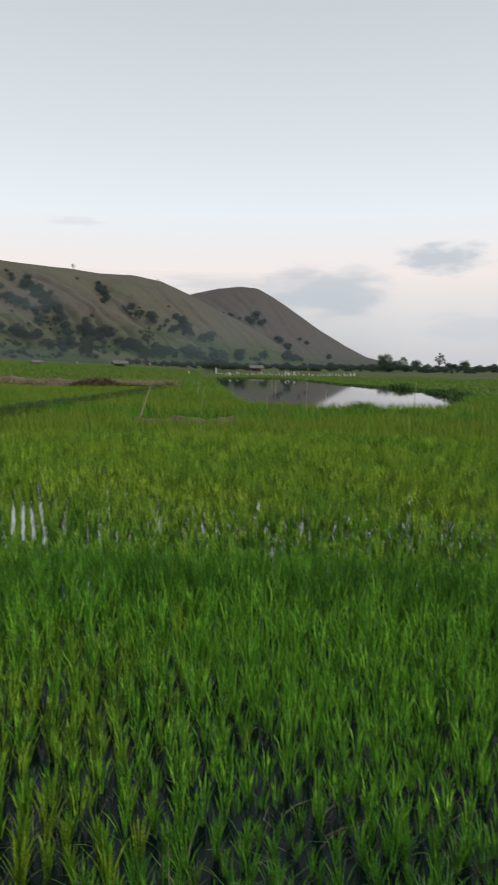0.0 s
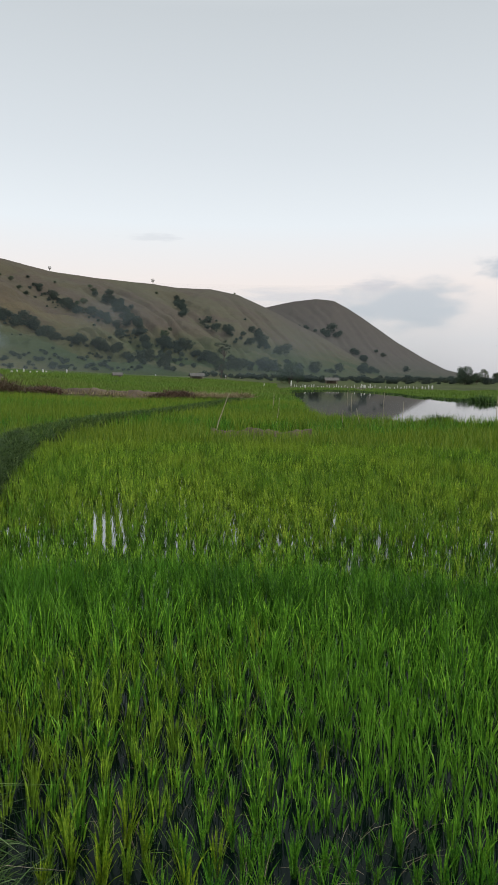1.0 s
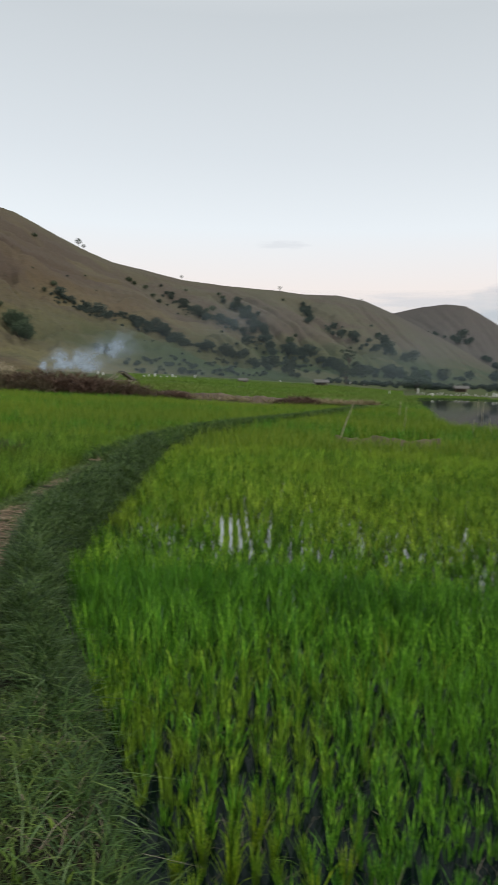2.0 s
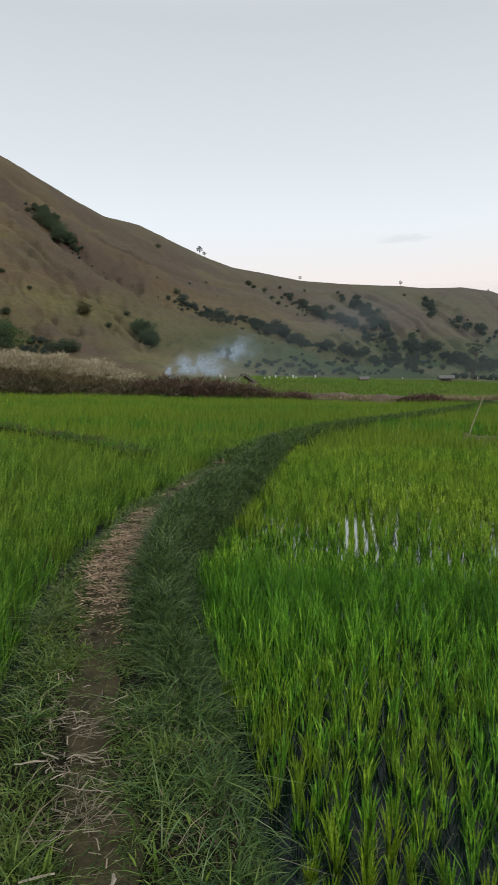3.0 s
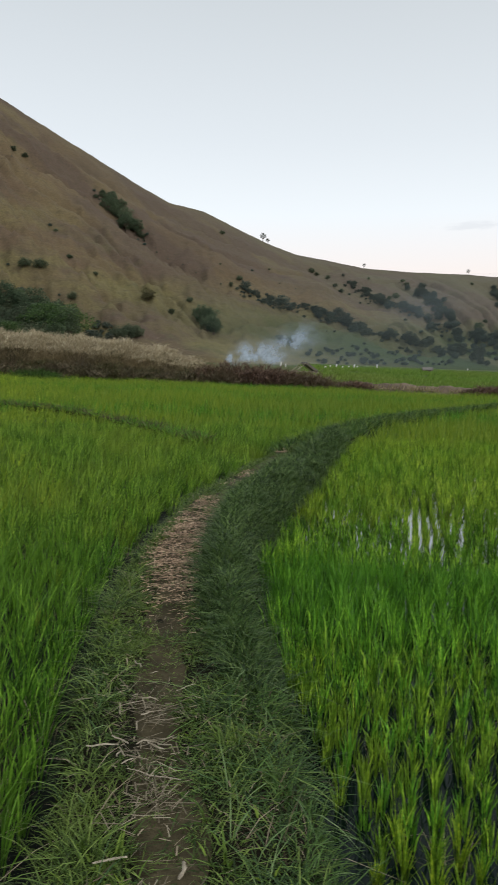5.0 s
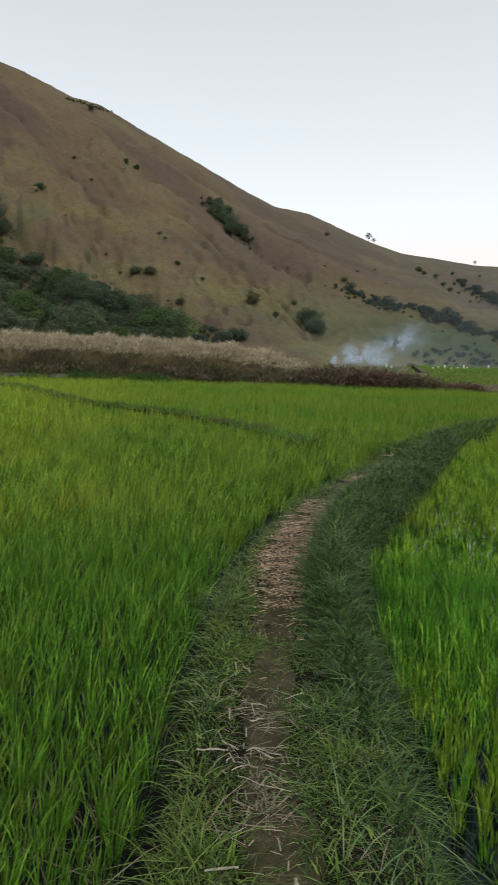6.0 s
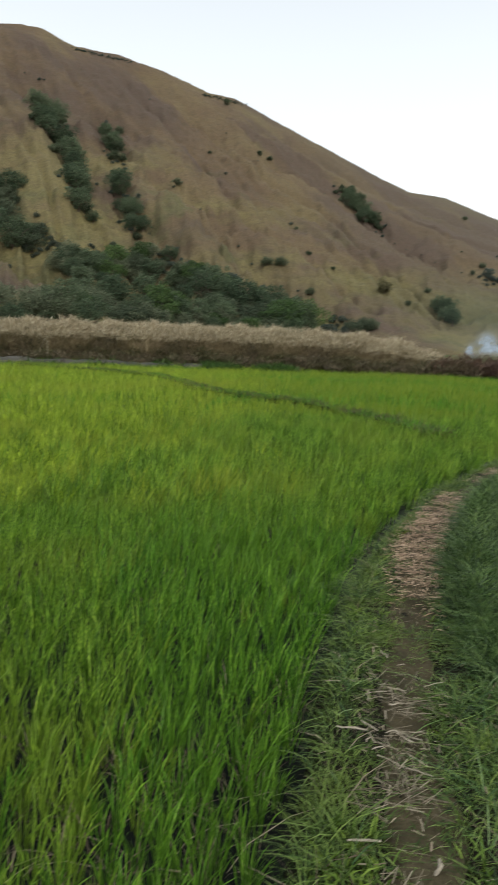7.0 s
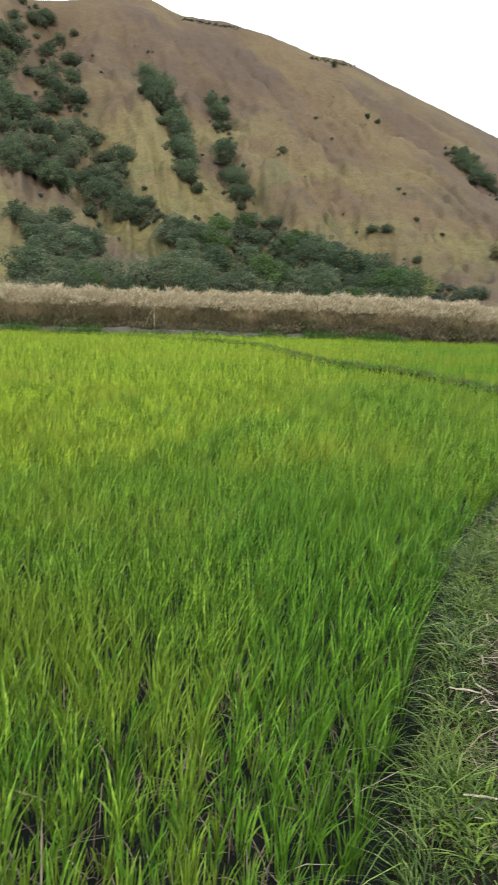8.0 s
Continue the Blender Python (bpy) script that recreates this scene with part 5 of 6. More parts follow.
def crown_mesh(name, clumps, leaves, size, material, seed):
    """Many small leaf sprays gathered in uneven clumps."""
    g = np.random.default_rng(seed)
    co, tri = [], []
    at = 0
    for cx, cy, cz, rx, rz in clumps:
        n = int(leaves * rx * rx * 1.0) + 30
        v = g.normal(0, 1, (n, 3))
        v /= np.linalg.norm(v, axis=1)[:, None]
        rad = g.uniform(0.2, 1.0, n) ** 0.5 * (1 + 0.6 * g.uniform(0, 1, n) ** 3)
        c = np.array([cx, cy, cz]) + v * rad[:, None] * np.array([rx, rx, rz])
        u = g.normal(0, 1, (n, 3))
        u /= np.linalg.norm(u, axis=1)[:, None]
        w = np.cross(u, v + g.normal(0, 0.5, (n, 3)))
        w /= np.linalg.norm(w, axis=1)[:, None] + 1e-6
        s = size * g.uniform(0.6, 1.4, n)[:, None]
        q = np.stack([c - u * s, c + w * s * 0.7, c + u * s, c - w * s * 0.7], 1).reshape(-1, 3)
        k = np.arange(n)[:, None, None] * 4 + at
        tri.append((np.array([(0, 1, 2), (0, 2, 3)])[None] + k).reshape(-1, 3))
        co.append(q)
        at += 4 * n
    return tri_mesh(name, np.concatenate(co), np.concatenate(tri), material)


def make_tree(seed, tall, wide, material, open_crown=False, label="", shrub=False):
    g = random.Random(seed)
    root = new("bush" if shrub else "tree")
    root.empty_display_size = 0.3
    bm = bmesh.new()
    clumps = []
    stem = tall * (0.24 if open_crown else 0.16)
    bend = Vector((g.uniform(-0.2, 0.2), g.uniform(-0.2, 0.2), 0)) * stem
    top = Vector((0, 0, stem)) + bend
    rad = tall * (0.02 if shrub else 0.03)
    limb(bm, (0, 0, -0.6), bend * 0.4 + Vector((0, 0, stem * 0.5)), rad * 1.3, rad)
    limb(bm, bend * 0.4 + Vector((0, 0, stem * 0.5)), top, rad, rad * 0.8)
    k = 15 if open_crown else 24
    for i in range(k):
        a = i * 2.4 + g.uniform(-0.4, 0.4)
        up = 1 - 2 * (i + 0.5) / k * (0.75 if open_crown else 0.98)
        ring = math.sqrt(max(0.0, 1 - up * up)) * g.uniform(0.6, 1.3)
        mid_h = stem + (tall - stem) * (0.55 if open_crown else 0.42)
        tip = Vector((wide * 0.36 * ring * math.cos(a), wide * 0.36 * ring * math.sin(a), mid_h + up * (tall - stem) * (0.46 if open_crown else 0.42) * g.uniform(0.7, 1.25)))
        mid = top.lerp(tip, 0.55) + Vector((0, 0, 0.04 * tall))
        limb(bm, top, mid, rad * 0.5, rad * 0.3, 5)
        limb(bm, mid, tip, rad * 0.3, rad * 0.1, 5)
        rx = wide * (g.uniform(0.07, 0.15) if open_crown else g.uniform(0.07, 0.18))
        clumps.append((tip.x, tip.y, tip.z, rx, rx * g.uniform(0.65, 0.9)))
    if not open_crown:
        core = stem + (tall - stem) * 0.42
        clumps += [(0.12 * wide * math.cos(i * 2.1), 0.12 * wide * math.sin(i * 2.1), core + 0.06 * tall * (i - 1), 0.2 * wide, 0.17 * wide) for i in range(3)]
    part("stems" if shrub else "trunk", bm, M_BARK, root, "grey-brown bark")
    me = crown_mesh("crown", clumps, 170 if not open_crown else 300, 0.12 if not shrub else 0.10, material, seed)
    cr = new("crown", me)
    cr.parent = root
    tagged(root, label, "bush" if shrub else "tree")
    return root


PROTO = {
    "dark": [make_tree(11 + i, 5.0 + 0.6 * i, 6.2 + 0.5 * i, M_TREE, label="dark green broadleaf tree in a hillside gully") for i in range(4)],
    "grey": [make_tree(91 + i, 4.2, 6.4, M_TREE_GREY, label="grey-green leafy tree at the hill foot") for i in range(3)],
    "fresh": [make_tree(31 + i, 6.2, 7.0, M_TREE_GREEN, label="leafy bright green tree at the hill foot") for i in range(2)],
    "open": [make_tree(51 + i, 6.0, 5.0, M_TREE_GREY, True, label="sparse-crowned lone tree on the hillside") for i in range(2)],
    "bush": [make_tree(71 + i, 2.4 + 0.3 * i, 4.0, M_SHRUB, label="low grey-green bush on the dry slope", shrub=True) for i in range(3)],
}
PROTO["lone"] = [make_tree(57, 4.6, 5.2, M_SHRUB_OLIVE, label="rounded lone tree on the dry slope")]
FIRST = {id(o): True for v in PROTO.values() for o in v}


WOOD = []


def plant(kind, at, scale, group):
    """Puts one tree: the first of each kind is moved into place, the rest are copies. Far woods are gathered into one."""
    proto = random.choice(PROTO[kind])
    if group == "far":
        s = scale * random.uniform(0.6, 1.15)
        crown = [o for o in proto.children if o.name.startswith("crown")][0].data
        WOOD.append((crown, np.array(at), s, random.uniform(0, 6.28)))
        return None
    m = Matrix.LocRotScale(at, Euler((0, 0, random.uniform(0, 6.28))), None)
    if FIRST.pop(id(proto), None):
        ob = proto
        ob.matrix_basis = m
    else:
        ob = copy_thing(proto, m)
    s = scale * random.uniform(0.6, 1.15)
    ob.scale = (s, s, s * random.uniform(0.85, 1.1))
    tagged(ob, group=group)
    return ob


def foot_of(b, el, kind, scale, far=False):
    """Where to plant a tree whose crown's middle is seen at that bearing and angle."""
    at = hill_point(b, max(el, 0.4), far)
    half = (0.8 if kind == "bush" else 1.9) * scale
    return hill_point(b, max(el - math.degrees(half / math.hypot(at.x, at.y)), 0.35), far)


def along(line, n, spread_b, spread_e, kinds, scale, far=False, group="trees in the gullies"):
    """Trees scattered along a gully that is given by bearings and sight angles."""
    p = np.array(line, float)
    t = np.linspace(0, len(p) - 1, n)
    for k in t:
        b = np.interp(k, range(len(p)), p[:, 0]) + random.gauss(0, spread_b)
        e = np.interp(k, range(len(p)), p[:, 1]) + random.gauss(0, spread_e)
        kind = random.choice(kinds)
        plant(kind, foot_of(b, e, kind, scale, far), scale, group)


# grey trees mixed in lighten the upper gullies in place of haze
along([(75.3, 22.5), (74.3, 21.0), (73.7, 18.2), (74.4, 15.0), (72.0, 13.4), (71.2, 11.1), (68.9, 8.9)], 84, 1.25, 0.9, ["dark", "grey", "bush"], 1.05)
along([(79.0, 21.0), (78.0, 17.0), (76.5, 14.0)], 30, 1.2, 0.9, ["dark", "grey"], 1.05)
along([(77.8, 12.9), (75.8, 12.1), (73.6, 10.7)], 22, 0.4, 0.35, ["dark", "bush"], 0.9)
along([(67.3, 19.3), (65.8, 16.8), (64.6, 13.9), (63.9, 11.9)], 36, 0.4, 0.5, ["dark", "dark", "bush"], 0.95)
along([(61.9, 17.6), (61.5, 15.4), (61.0, 12.6), (59.7, 10.3)], 28, 0.35, 0.45, ["dark", "bush"], 0.95)
along([(76.9, 7.0), (74.3, 7.5), (72.5, 5.5)], 24, 1.0, 0.8, ["dark", "bush", "grey"], 0.8)
along([(66.5, 7.0), (63.5, 7.2), (61.5, 7.4), (57.4, 7.2), (53.7, 5.5), (50.1, 4.2), (47.4, 2.9)], 66, 0.6, 0.55, ["dark", "dark", "dark", "grey", "fresh"], 0.85, group="trees at the hill foot")
along([(77.9, 4.0), (73.6, 3.6), (67.9, 4.0), (63.3, 4.2), (58.7, 4.0), (53.7, 3.2), (49.6, 2.6), (46.9, 2.3)], 110, 0.8, 0.6, ["grey", "grey", "dark", "fresh", "grey", "bush", "dark"], 0.8, group="trees at the hill foot")
along([(75.0, 22.0), (73.7, 18.2), (73.6, 14.5), (71.2, 11.1), (68.9, 8.9), (67.0, 7.6)], 70, 1.7, 1.1, ["bush"], 0.45, group="far")
along([(67.5, 19.8), (65.8, 16.8), (64.6, 13.9), (64.0, 12.0)], 34, 0.5, 0.6, ["bush"], 0.36, group="far")
along([(62.1, 18.0), (61.5, 15.4), (61.0, 12.6), (60.0, 10.6)], 30, 0.4, 0.5, ["bush"], 0.36, group="far")
along([(66.5, 8.3), (61.5, 8.5), (57.4, 8.0), (53.7, 6.3), (50.1, 4.8), (46.4, 3.2), (43.0, 2.5)], 80, 0.9, 0.5, ["bush"], 0.45, group="far")
along([(43.9, 13.4), (41.5, 11.4), (40.2, 10.0)], 24, 0.22, 0.25, ["bush"], 0.35, group="far")
along([(43.7, 13.2), (42.4, 12.5), (41.5, 11.4), (40.5, 10.4)], 26, 0.14, 0.18, ["dark", "bush", "dark"], 0.85)
along([(32.1, 6.3), (30.3, 5.6), (28.9, 5.2), (27.3, 5.1), (25.7, 4.4), (24.4, 4.0), (23.2, 3.3), (22.2, 3.0)], 36, 0.22, 0.13, ["dark", "bush", "bush"], 0.66, group="far")
along([(23.3, 6.9), (22.0, 6.0), (21.3, 5.5), (19.6, 5.0), (17.4, 4.4), (16.5, 3.0)], 34, 0.25, 0.16, ["dark", "bush"], 0.72, group="far")
along([(18.1, 6.4), (17.2, 5.7), (16.4, 5.1), (15.7, 4.3), (14.8, 3.0)], 40, 0.26, 0.26, ["dark"], 0.72, group="far")
along([(35.6, 4.5), (35.2, 3.9), (34.2, 3.2)], 12, 0.14, 0.14, ["dark"], 0.62)
along([(12.4, 6.2), (11.9, 5.8), (11.6, 5.1)], 14, 0.12, 0.15, ["dark"], 0.75, group="far")
along([(10.3, 4.6), (8.9, 4.1), (7.8, 3.5), (6.5, 2.5)], 18, 0.25, 0.18, ["dark", "bush"], 0.75, group="far")
along([(13.5, 3.0), (12.6, 2.4), (10.8, 1.8), (9.3, 1.3), (7.9, 1.0), (6.3, 0.8)], 46, 0.35, 0.22, ["dark", "bush"], 0.7, group="far")
along([(25.8, 4.3), (24.4, 4.3), (23.5, 3.6), (22.2, 3.1), (20.9, 2.7), (19.5, 2.7), (18.0, 2.0)], 20, 0.25, 0.15, ["dark", "bush"], 0.7, group="far")
along([(17.2, 2.5), (15.6, 1.2), (14.6, 1.9), (13.5, 1.2), (11.9, 1.0)], 34, 0.6, 0.32, ["bush", "dark"], 0.6, group="far")
along([(25.0, 1.2), (21.0, 1.0), (16.0, 0.8)], 80, 1.1, 0.5, ["bush"], 0.36, group="far")
along([(32.1, 6.3), (28.9, 5.2), (25.7, 4.4), (22.2, 3.0), (18.0, 1.9)], 60, 0.35, 0.22, ["bush"], 0.42, group="far")
along([(23.3, 6.9), (21.3, 5.5), (17.4, 4.3), (15.0, 2.4), (11.5, 1.2)], 70, 0.45, 0.28, ["bush"], 0.5, group="far")
along([(6.3, 4.6), (5.9, 3.2), (4.7, 2.6), (3.0, 1.8)], 16, 0.35, 0.3, ["dark", "bush"], 1.0, group="far")
along([(2.1, 4.2), (0.4, 3.8), (-0.3, 3.6), (-1.3, 3.6)], 9, 0.15, 0.15, ["dark", "bush"], 1.5, True, group="far")
along([(0.0, 2.7), (-0.6, 2.3), (-1.3, 1.7)], 9, 0.12, 0.12, ["bush"], 1.8, True, group="far")
along([(-2.1, 2.4), (-2.9, 1.9), (-3.2, 1.5), (-4.8, 2.2)], 9, 0.15, 0.15, ["bush", "dark"], 1.2, True, group="far")
along([(6.0, 0.6), (2.0, 0.5), (-2.0, 0.5), (-5.0, 0.5)], 30, 0.8, 0.2, ["bush", "dark"], 0.9, group="far")
along([(58.8, 20.2), (55.7, 18.8), (52.6, 17.3), (49.9, 16.1), (47.8, 14.7), (45.4, 13.1)], 6, 0.5, 0.4, ["bush"], 0.20, group="far")
along([(56.7, 13.7), (56.1, 12.6), (52.4, 9.8), (50.8, 8.4), (47.9, 6.9), (45.7, 5.2), (43.0, 3.3)], 6, 0.5, 0.4, ["bush"], 0.22, group="far")
along([(40.2, 10.3), (38.2, 9.0), (35.8, 7.7), (32.2, 6.1)], 7, 0.16, 0.14, ["bush"], 0.20, group="far")
along([(39.3, 8.9), (36.2, 7.6), (33.0, 6.8)], 4, 0.16, 0.14, ["bush"], 0.20, group="far")
along([(64.4, 22.45), (63.0, 22.3), (61.5, 22.1), (60.2, 22.0)], 64, 0.2, 0.04, ["bush"], 0.24, group="far")
along([(54.4, 20.05), (53.0, 19.8), (51.4, 19.45)], 52, 0.2, 0.04, ["bush"], 0.24, group="far")
for b, e, kind, k in ((50.0, 16.0, "bush", 1.0), (49.2, 15.6, "bush", 1.0), (56.7, 13.9, "bush", 1.0), (49.4, 7.9, "bush", 0.9), (48.3, 7.7, "bush", 0.9), (45.9, 5.4, "bush", 0.7),
                      (46.0, 8.5, "bush", 0.5), (41.5, 3.0, "grey", 0.8), (42.4, 2.9, "grey", 0.8), (41.0, 2.9, "grey", 0.6), (39.9, 5.3, "lone", 1.05), (52.6, 19.5, "bush", 1.0),
                      (26.5, 7.8, "bush", 0.9), (26.1, 7.6, "bush", 0.9), (24.6, 6.7, "bush", 1.0), (24.1, 6.3, "bush", 1.1), (25.2, 7.2, "bush", 0.8), (19.2, 7.1, "dark", 0.8),
                      (32.4, 7.2, "bush", 0.9), (33.8, 10.8, "bush", 0.9), (33.1, 6.7, "bush", 0.6), (20.2, 5.7, "dark", 0.6), (18.9, 6.7, "bush", 1.0), (19.7, 5.8, "dark", 0.6),
                      (13.9, 6.7, "bush", 1.0), (21.9, 7.3, "dark", 0.5), (13.3, 3.3, "dark", 0.8), (12.8, 3.8, "bush", 1.0), (8.4, 1.2, "open", 1.6), (22.3, 8.1, "open", 0.6),
                      (14.2, 7.45, "open", 0.7), (7.5, 6.8, "bush", 0.8), (30.5, 10.2, "open", 0.7), (30.1, 10.05, "open", 0.6), (38.0, 4.4, "bush", 0.5), (36.5, 5.4, "bush", 0.5),
                      (34.0, 8.4, "bush", 0.4), (30.0, 8.0, "bush", 0.4), (47.0, 10.5, "bush", 0.4), (44.0, 7.3, "bush", 0.4), (54.0, 16.0, "bush", 0.4), (29.0, 2.4, "dark", 0.5), (28.2, 2.2, "dark", 0.5)):
    plant(kind, foot_of(b, e, kind, k) if kind in ("bush", "dark", "grey") else hill_point(b, e), k, "lone trees and bushes on the slopes")


for i in range(16):
    b = random.uniform(24, 62)
    e = random.uniform(0.12, 0.92) * float(np.interp(b, CREST[::-1, 0], CREST[::-1, 2]))
    if math.sin(b * 1.7 + e * 0.9) + math.sin(e * 1.9 - b * 0.6) > -0.3:
        plant("bush", hill_point(b, max(e, 1.2)), random.uniform(0.10, 0.32), "far")


def plain_trees():
    """Trees standing on the flat ground beyond the pond."""
    for b, r, kind, k in ((-11.2, 172, "dark", 0.8), (-12.1, 176, "dark", 0.55), (-10.8, 180, "dark", 0.4), (-12.6, 190, "open", 0.6), (2.9, 150, "dark", 0.85), (3.5, 154, "dark", 0.6),
                          (2.2, 160, "dark", 0.5), (-15.5, 240, "open", 0.8), (-13.6, 250, "bush", 1.1), (-17.4, 260, "bush", 1.2), (8.6, 168, "open", 0.7)):
        x, y = polar(b, r)
        ob = plant(kind, Vector((float(x), float(y), float(land(x, y)))), k, "trees beyond the pond")
        ob.scale = (k, k, k * (1.08 if kind == "dark" else 1.0))
    for i in range(360):
        b = -23 + 33 * (i + random.random()) / 360
        r = random.uniform(170, 270)
        x, y = polar(b, r)
        plant("bush", Vector((float(x), float(y), float(land(x, y)) - 0.2)), random.uniform(0.30, 0.75), "far")


plain_trees()


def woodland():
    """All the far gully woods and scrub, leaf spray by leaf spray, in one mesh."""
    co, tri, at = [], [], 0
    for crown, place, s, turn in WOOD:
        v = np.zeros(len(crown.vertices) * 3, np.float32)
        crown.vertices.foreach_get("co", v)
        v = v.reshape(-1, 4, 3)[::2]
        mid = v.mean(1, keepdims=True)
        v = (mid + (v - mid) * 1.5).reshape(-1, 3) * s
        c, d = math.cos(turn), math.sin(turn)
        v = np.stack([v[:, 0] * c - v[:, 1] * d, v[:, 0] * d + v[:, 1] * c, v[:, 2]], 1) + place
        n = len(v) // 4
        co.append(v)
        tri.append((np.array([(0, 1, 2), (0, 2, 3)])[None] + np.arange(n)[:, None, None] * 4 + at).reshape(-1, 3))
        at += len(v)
    ob = new("woodland", tri_mesh("woodland", np.concatenate(co), np.concatenate(tri), M_WOODS_HAZED))
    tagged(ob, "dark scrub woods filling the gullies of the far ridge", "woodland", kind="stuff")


woodland()

# ------------------------------------------------------------------ stakes, posts, huts


def stake(x, y, h, lean_x, lean_y, rad, label, z=None):
    bm = bmesh.new()
    z0 = (float(land(x, y)) if z is None else z) - 0.12
    pts = [Vector((x + lean_x * t + 0.02 * math.sin(5 * t + x), y + lean_y * t, z0 + (h + 0.12) * t)) for t in (0, 0.35, 0.7, 1.0)]
    for i, (a, b) in enumerate(zip(pts, pts[1:])):
        limb(bm, a, b, rad * (1 - 0.15 * i), rad * (1 - 0.15 * (i + 1)))
    me = bpy.data.meshes.new("bamboo_stake")
    bm.to_mesh(me)
    bm.free()
    me.materials.append(M_BAMBOO)
    tagged(new("bamboo_stake", me), label, "stake", "stakes in the paddy")


stake(-3.5, 21.7, 1.25, 0.42, 0.1, 0.022, "thin leaning bamboo stake on the mud bank")
stake(2.86, 25.5, 0.95, 0.0, 0.0, 0.014, "slim upright bamboo stake among the rice")
stake(2.0, 23.8, 1.35, 0.02, 0.0, 0.010, "tall slim bamboo stake among the rice")
stake(1.3, 23.6, 0.75, -0.22, 0.0, 0.014, "short leaning bamboo stake among the rice")
stake(0.6, 23.4, 0.7, 0.03, 0.0, 0.014, "short bamboo stake among the rice")
stake(-1.7, 24.0, 1.05, 0.12, 0.0, 0.010, "slim bamboo stake with a pale tip")
stake(*(float(v) for v in polar(67.3, 45.9)), 1.7, 0.02, 0.0, 0.024, "pale upright stake beside the irrigation ditch")
stake(*(float(v) for v in polar(68.4, 46.0)), 1.65, 0.30, 0.74, 0.017, "pale stake leaning against another at the ditch")


for b, r, h in ((-13.6, 44, 1.1), (-2.2, 40, 1.2), (-1.9, 62, 1.0), (4.3, 34, 1.0)):
    stake(*(float(v) for v in polar(b, r)), h, 0.05, 0.0, 0.02, "thin stake standing at the pond", -0.5 if b < 3 else None)


def marker(b, r, h, w):
    """A white cloth-wrapped marker post."""
    x, y = (float(v) for v in polar(b, r))
    z = float(land(x, y))
    root = tagged(new("marker_post"), "short white-topped marker post in the far field", "post", "white marker posts")
    root.location = (x, y, z)
    bm = bmesh.new()
    limb(bm, (0, 0, -0.2), (0, 0, h * 0.6), w * 0.35, w * 0.3)
    part("post", bm, M_WOOD, root)
    bm = bmesh.new()
    limb(bm, (0, 0, h * 0.35), (0.03, 0, h * 0.8), w * 0.5, w * 0.55)
    limb(bm, (0.03, 0, h * 0.8), (0.0, 0, h), w * 0.55, w * 0.15)
    part("cloth", bm, M_WHITE, root, "white cloth wrap")


for i in range(46):
    marker(2.6 - 11.4 * (i + random.random() * 0.7) / 46, 112 + random.uniform(-3, 5), random.uniform(0.35, 0.75), random.uniform(0.07, 0.14))
for b, h, w in ((-3.05, 1.3, 0.35), (-3.3, 1.1, 0.3), (-3.75, 1.3, 0.35), (-8.4, 1.2, 0.3), (-8.7, 1.2, 0.3), (-7.9, 1.0, 0.25), (1.6, 0.9, 0.6), (2.75, 1.9, 0.35), (5.0, 1.0, 0.25)):
    marker(b, 108, h * 0.7, w * 0.6)
for b, h, w in ((25.3, 0.7, 0.5), (24.9, 1.0, 0.3), (24.4, 1.3, 0.35), (23.9, 0.7, 0.4), (23.4, 0.8, 0.4), (22.95, 1.3, 0.4), (22.7, 0.9, 0.4), (21.1, 1.5, 0.3), (29.0, 1.4, 0.35), (28.6, 1.0, 0.3),
                (14.0, 1.0, 0.25), (8.2, 1.4, 0.3), (7.0, 0.9, 0.25)):
    marker(b, foot(b) * 0.8, h * 0.6, w * 0.6)


def pole_shelter(b, r, wide, deep, tall, roof_h):
    """A bare gabled frame of poles with a scrap of thatch on one side."""
    x, y = (float(v) for v in polar(b, r))
    root = tagged(new("pole_shelter"), "bare gabled frame of thin poles behind the thicket", "shelter")
    root.matrix_basis = Matrix.LocRotScale((x, y, float(land(x, y))), Euler((0, 0, radians(b + 14))), None)

    def pole(name, a, c, rad):
        bm = bmesh.new()
        limb(bm, a, c, rad, rad * 0.8)
        part(name, bm, M_WOOD, root)

    for sy in (-0.5, 0.5):
        for sx in (-0.5, 0.5):
            pole("post", (sx * wide, sy * deep, -0.3), (sx * wide, sy * deep, tall), 0.05)
            pole("rafter", (sx * wide * 1.25, sy * deep, tall - 0.15), (-sx * 0.06, sy * deep, tall + roof_h + 0.05), 0.04)
        pole("tie_beam", (-0.55 * wide, sy * deep, tall - 0.04), (0.55 * wide, sy * deep, tall - 0.04), 0.04)
    for sx, z in ((-0.5, tall), (0.5, tall), (0.0, tall + roof_h)):
        pole("purlin", (sx * wide, -0.62 * deep, z), (sx * wide, 0.62 * deep, z + 0.02), 0.04)
    bm = bmesh.new()
    v = [bm.verts.new(p) for p in ((0.0, -0.55 * deep, tall + roof_h + 0.06), (0.0, 0.55 * deep, tall + roof_h + 0.06), (0.6 * wide, 0.5 * deep, tall - 0.02), (0.6 * wide, -0.55 * deep, tall - 0.02))]
    d = [bm.verts.new(w.co + Vector((0.03, 0, 0.09))) for w in v]
    for k in range(4):
        bm.faces.new((v[k], v[(k + 1) % 4], d[(k + 1) % 4], d[k]))
    bm.faces.new(v[::-1])
    bm.faces.new(d)
    part("thatch", bm, M_THATCH, root, "grey scrap of thatch")


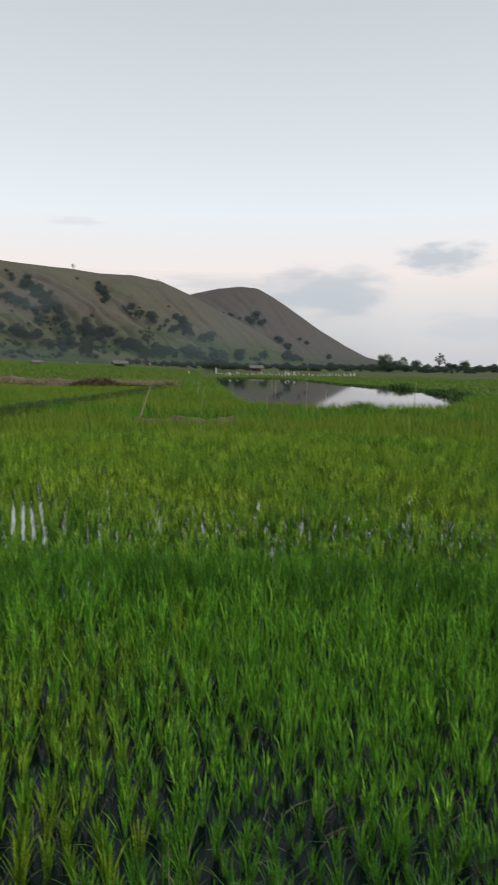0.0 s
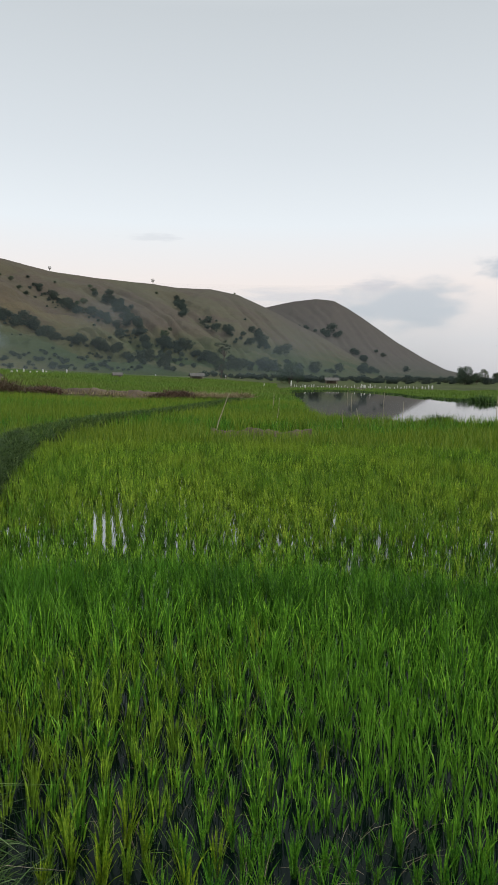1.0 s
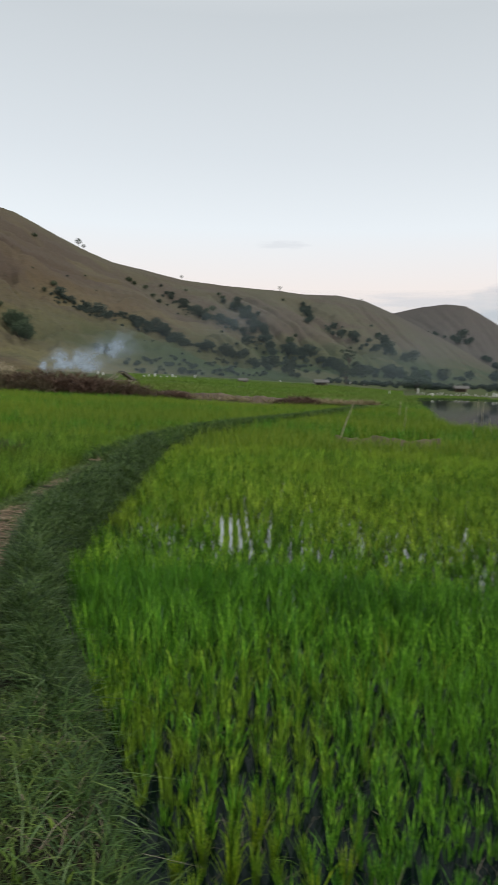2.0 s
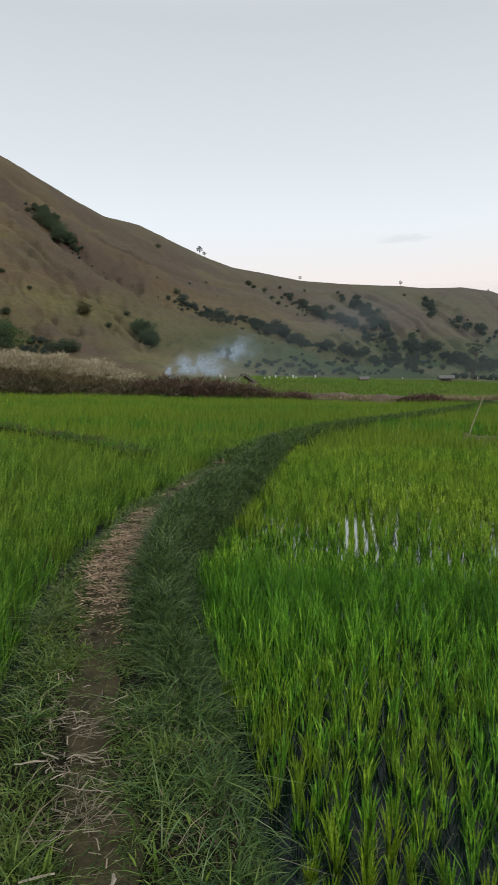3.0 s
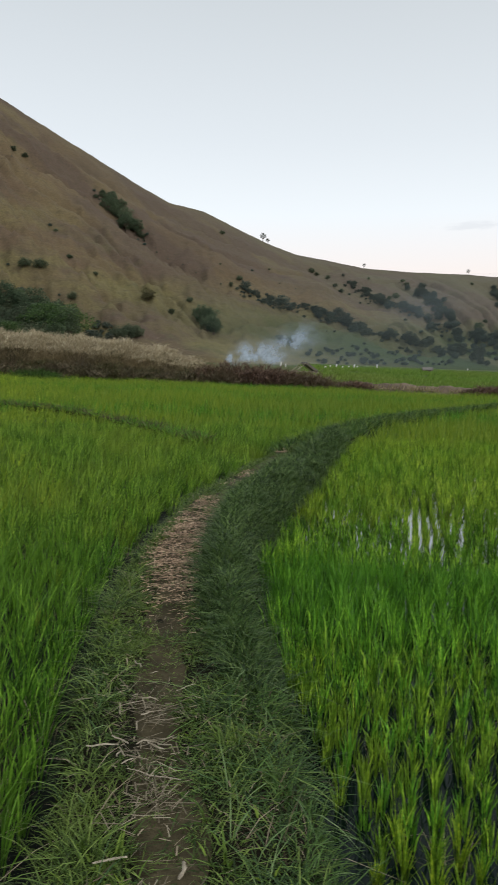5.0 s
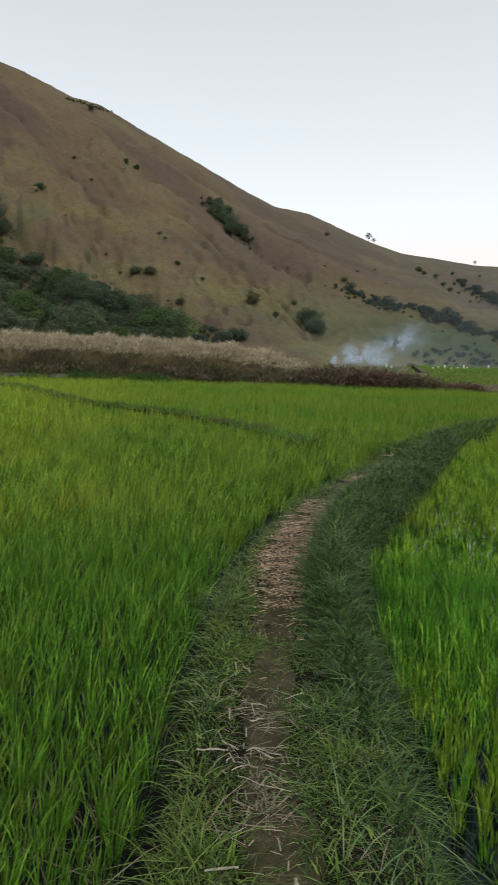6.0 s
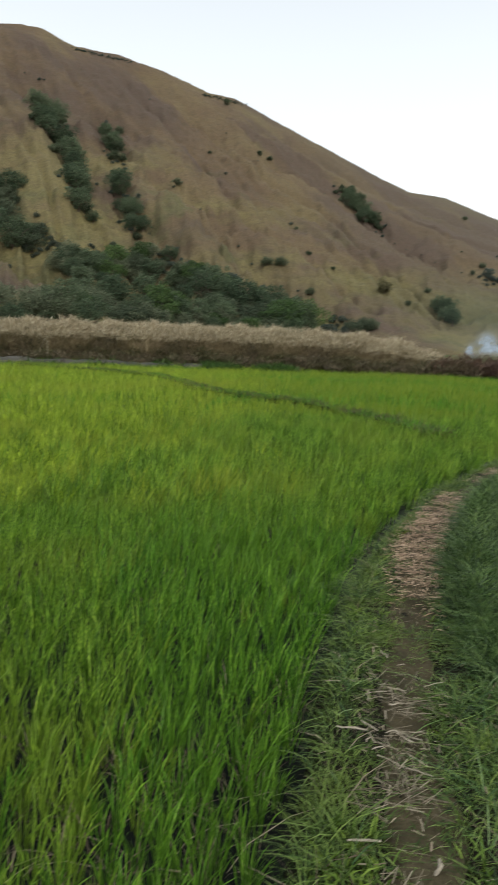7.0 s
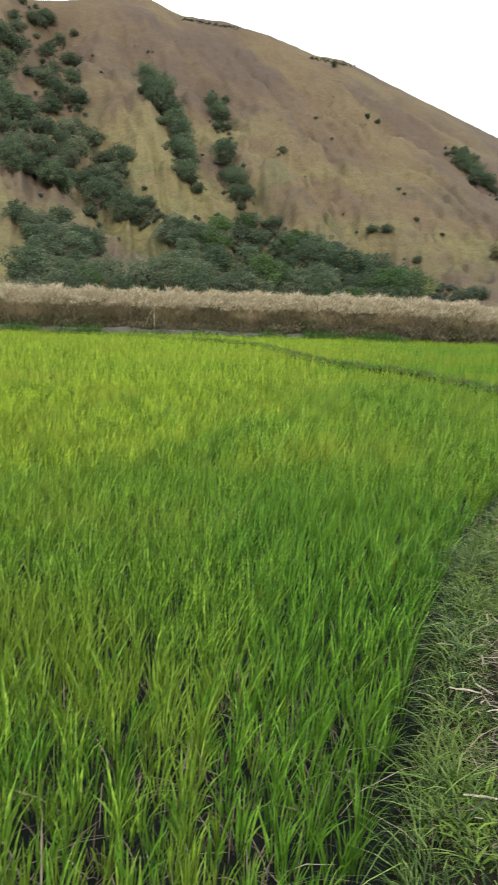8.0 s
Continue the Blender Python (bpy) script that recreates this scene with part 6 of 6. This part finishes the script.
def hut(b, r, wide, deep, tall, roof_h, label):
    x, y = (float(v) for v in polar(b, r))
    root = tagged(new("field_hut"), label, "hut")
    root.matrix_basis = Matrix.LocRotScale((x, y, float(land(x, y))), Euler((0, 0, radians(b + 8))), None)
    for sx in (-1, 1):
        for sy in (-1, 1):
            bm = bmesh.new()
            limb(bm, (sx * wide * 0.46, sy * deep * 0.45, -0.3), (sx * wide * 0.46, sy * deep * 0.45, tall), 0.07, 0.06)
            part("post", bm, M_WOOD, root)
    bm = bmesh.new()
    ridge = tall + roof_h
    for sy in (-1, 1):
        v = [bm.verts.new(p) for p in ((-wide * 0.6, 0, ridge), (wide * 0.6, 0, ridge), (wide * 0.62, sy * deep * 0.68, tall - 0.15), (-wide * 0.62, sy * deep * 0.68, tall - 0.15))]
        d = [bm.verts.new(w.co + Vector((0, 0, 0.14))) for w in v]
        for k in range(4):
            bm.faces.new((v[k], v[(k + 1) % 4], d[(k + 1) % 4], d[k]))
        bm.faces.new(v[::-1])
        bm.faces.new(d)
    part("roof", bm, M_THATCH, root, "weathered thatch roof")
    bm = bmesh.new()
    bmesh.ops.create_cube(bm, size=1, matrix=Matrix.LocRotScale((0, deep * 0.40, tall * 0.45), None, (wide * 0.9, 0.06, tall * 0.95)))
    part("wall", bm, M_BARK, root, "dark plank back wall")


hut(10.6, 128, 2.3, 1.8, 0.85, 0.35, "low grey-roofed field hut at the hill foot")
pole_shelter(27.2, 56, 1.7, 1.5, 1.25, 0.6)
hut(-0.6, 165, 2.8, 2.2, 0.8, 0.5, "low thatched shed beyond the pond")
hut(17.1, 118, 1.4, 1.2, 0.5, 0.25, "tiny pale field shelter below the ridge")


# ------------------------------------------------------------------ smoke


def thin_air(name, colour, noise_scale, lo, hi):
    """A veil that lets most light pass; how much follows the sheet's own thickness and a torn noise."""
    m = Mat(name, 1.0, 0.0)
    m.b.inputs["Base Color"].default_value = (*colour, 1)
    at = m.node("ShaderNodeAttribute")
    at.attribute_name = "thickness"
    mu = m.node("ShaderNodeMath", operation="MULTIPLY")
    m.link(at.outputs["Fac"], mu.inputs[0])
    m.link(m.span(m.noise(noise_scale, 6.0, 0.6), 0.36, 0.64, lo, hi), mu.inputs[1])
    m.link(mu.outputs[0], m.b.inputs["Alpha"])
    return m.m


def veil(name, material, r, b0, b1, e0, e1, nb, ne, thick, label):
    E, B = np.meshgrid(np.linspace(e0, e1, ne), np.linspace(b0, b1, nb), indexing="ij")
    R = r + 0.0 * B
    X, Y = polar(B, R)
    ob = sheet(name, X, Y, EYE_Z + R * np.tan(np.radians(E)), material)
    at = ob.data.attributes.new("thickness", "FLOAT", "POINT")
    at.data.foreach_set("value", np.clip(thick(B, E), 0, 0.95).ravel())
    ob.visible_shadow = False
    tagged(ob, label, "smoke", kind="stuff")


def smoke():
    """A plume drifting from a field fire, and a thin sheet of smoke and distance haze along the hill foot."""
    def plume(seed):
        def thick(B, E):
            puffs = [(33.0, 0.75, 0.35, 0.35, 1.5), (32.1, 1.25, 0.65, 0.55, 1.15), (31.0, 1.45, 0.75, 0.6, 0.85), (29.7, 1.4, 0.9, 0.65, 0.5),
                     (28.3, 2.2, 0.9, 0.75, 0.6), (27.0, 2.8, 1.1, 0.8, 0.35), (30.2, 0.8, 2.0, 0.35, 0.4)]
            total = 0.0 * B
            for pb, pe, wb, we, k in puffs:
                total = total + k * np.exp(-((B - pb + 0.25 * seed * waves(E * 3 + pb)) / wb) ** 2 - ((E - pe + 0.15 * waves(B * 4 + seed)) / we) ** 2)
            return 1.3 * total * smooth(33.9, 33.3, B) * smooth(-0.1, 0.4, E)
        return thick
    m = thin_air("smoke", (0.38, 0.47, 0.60), 0.60, 0.0, 0.85)
    for k in range(2):
        veil("smoke", m, 76 + 4 * k, 22.0, 34.0, -0.2, 4.2, 140, 60, plume(1.7 * k), "thin blue-grey smoke drifting from a field fire")

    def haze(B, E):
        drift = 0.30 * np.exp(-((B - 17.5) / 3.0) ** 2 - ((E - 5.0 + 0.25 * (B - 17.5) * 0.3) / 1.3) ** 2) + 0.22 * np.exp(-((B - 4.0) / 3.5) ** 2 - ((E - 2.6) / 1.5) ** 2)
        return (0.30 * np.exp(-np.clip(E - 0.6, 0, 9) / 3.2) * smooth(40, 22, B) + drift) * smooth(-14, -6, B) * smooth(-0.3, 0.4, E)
    # sheet added before the hill foot, standing in for distance haze with the smoke
    veil("smoke", thin_air("smoke_and_air_haze", (0.23, 0.29, 0.34), 0.02, 0.55, 1.0), 118, -14.0, 40.0, -0.3, 7.5, 120, 40, haze, "faint bluish sheet of smoke and distance haze along the hill foot")


smoke()
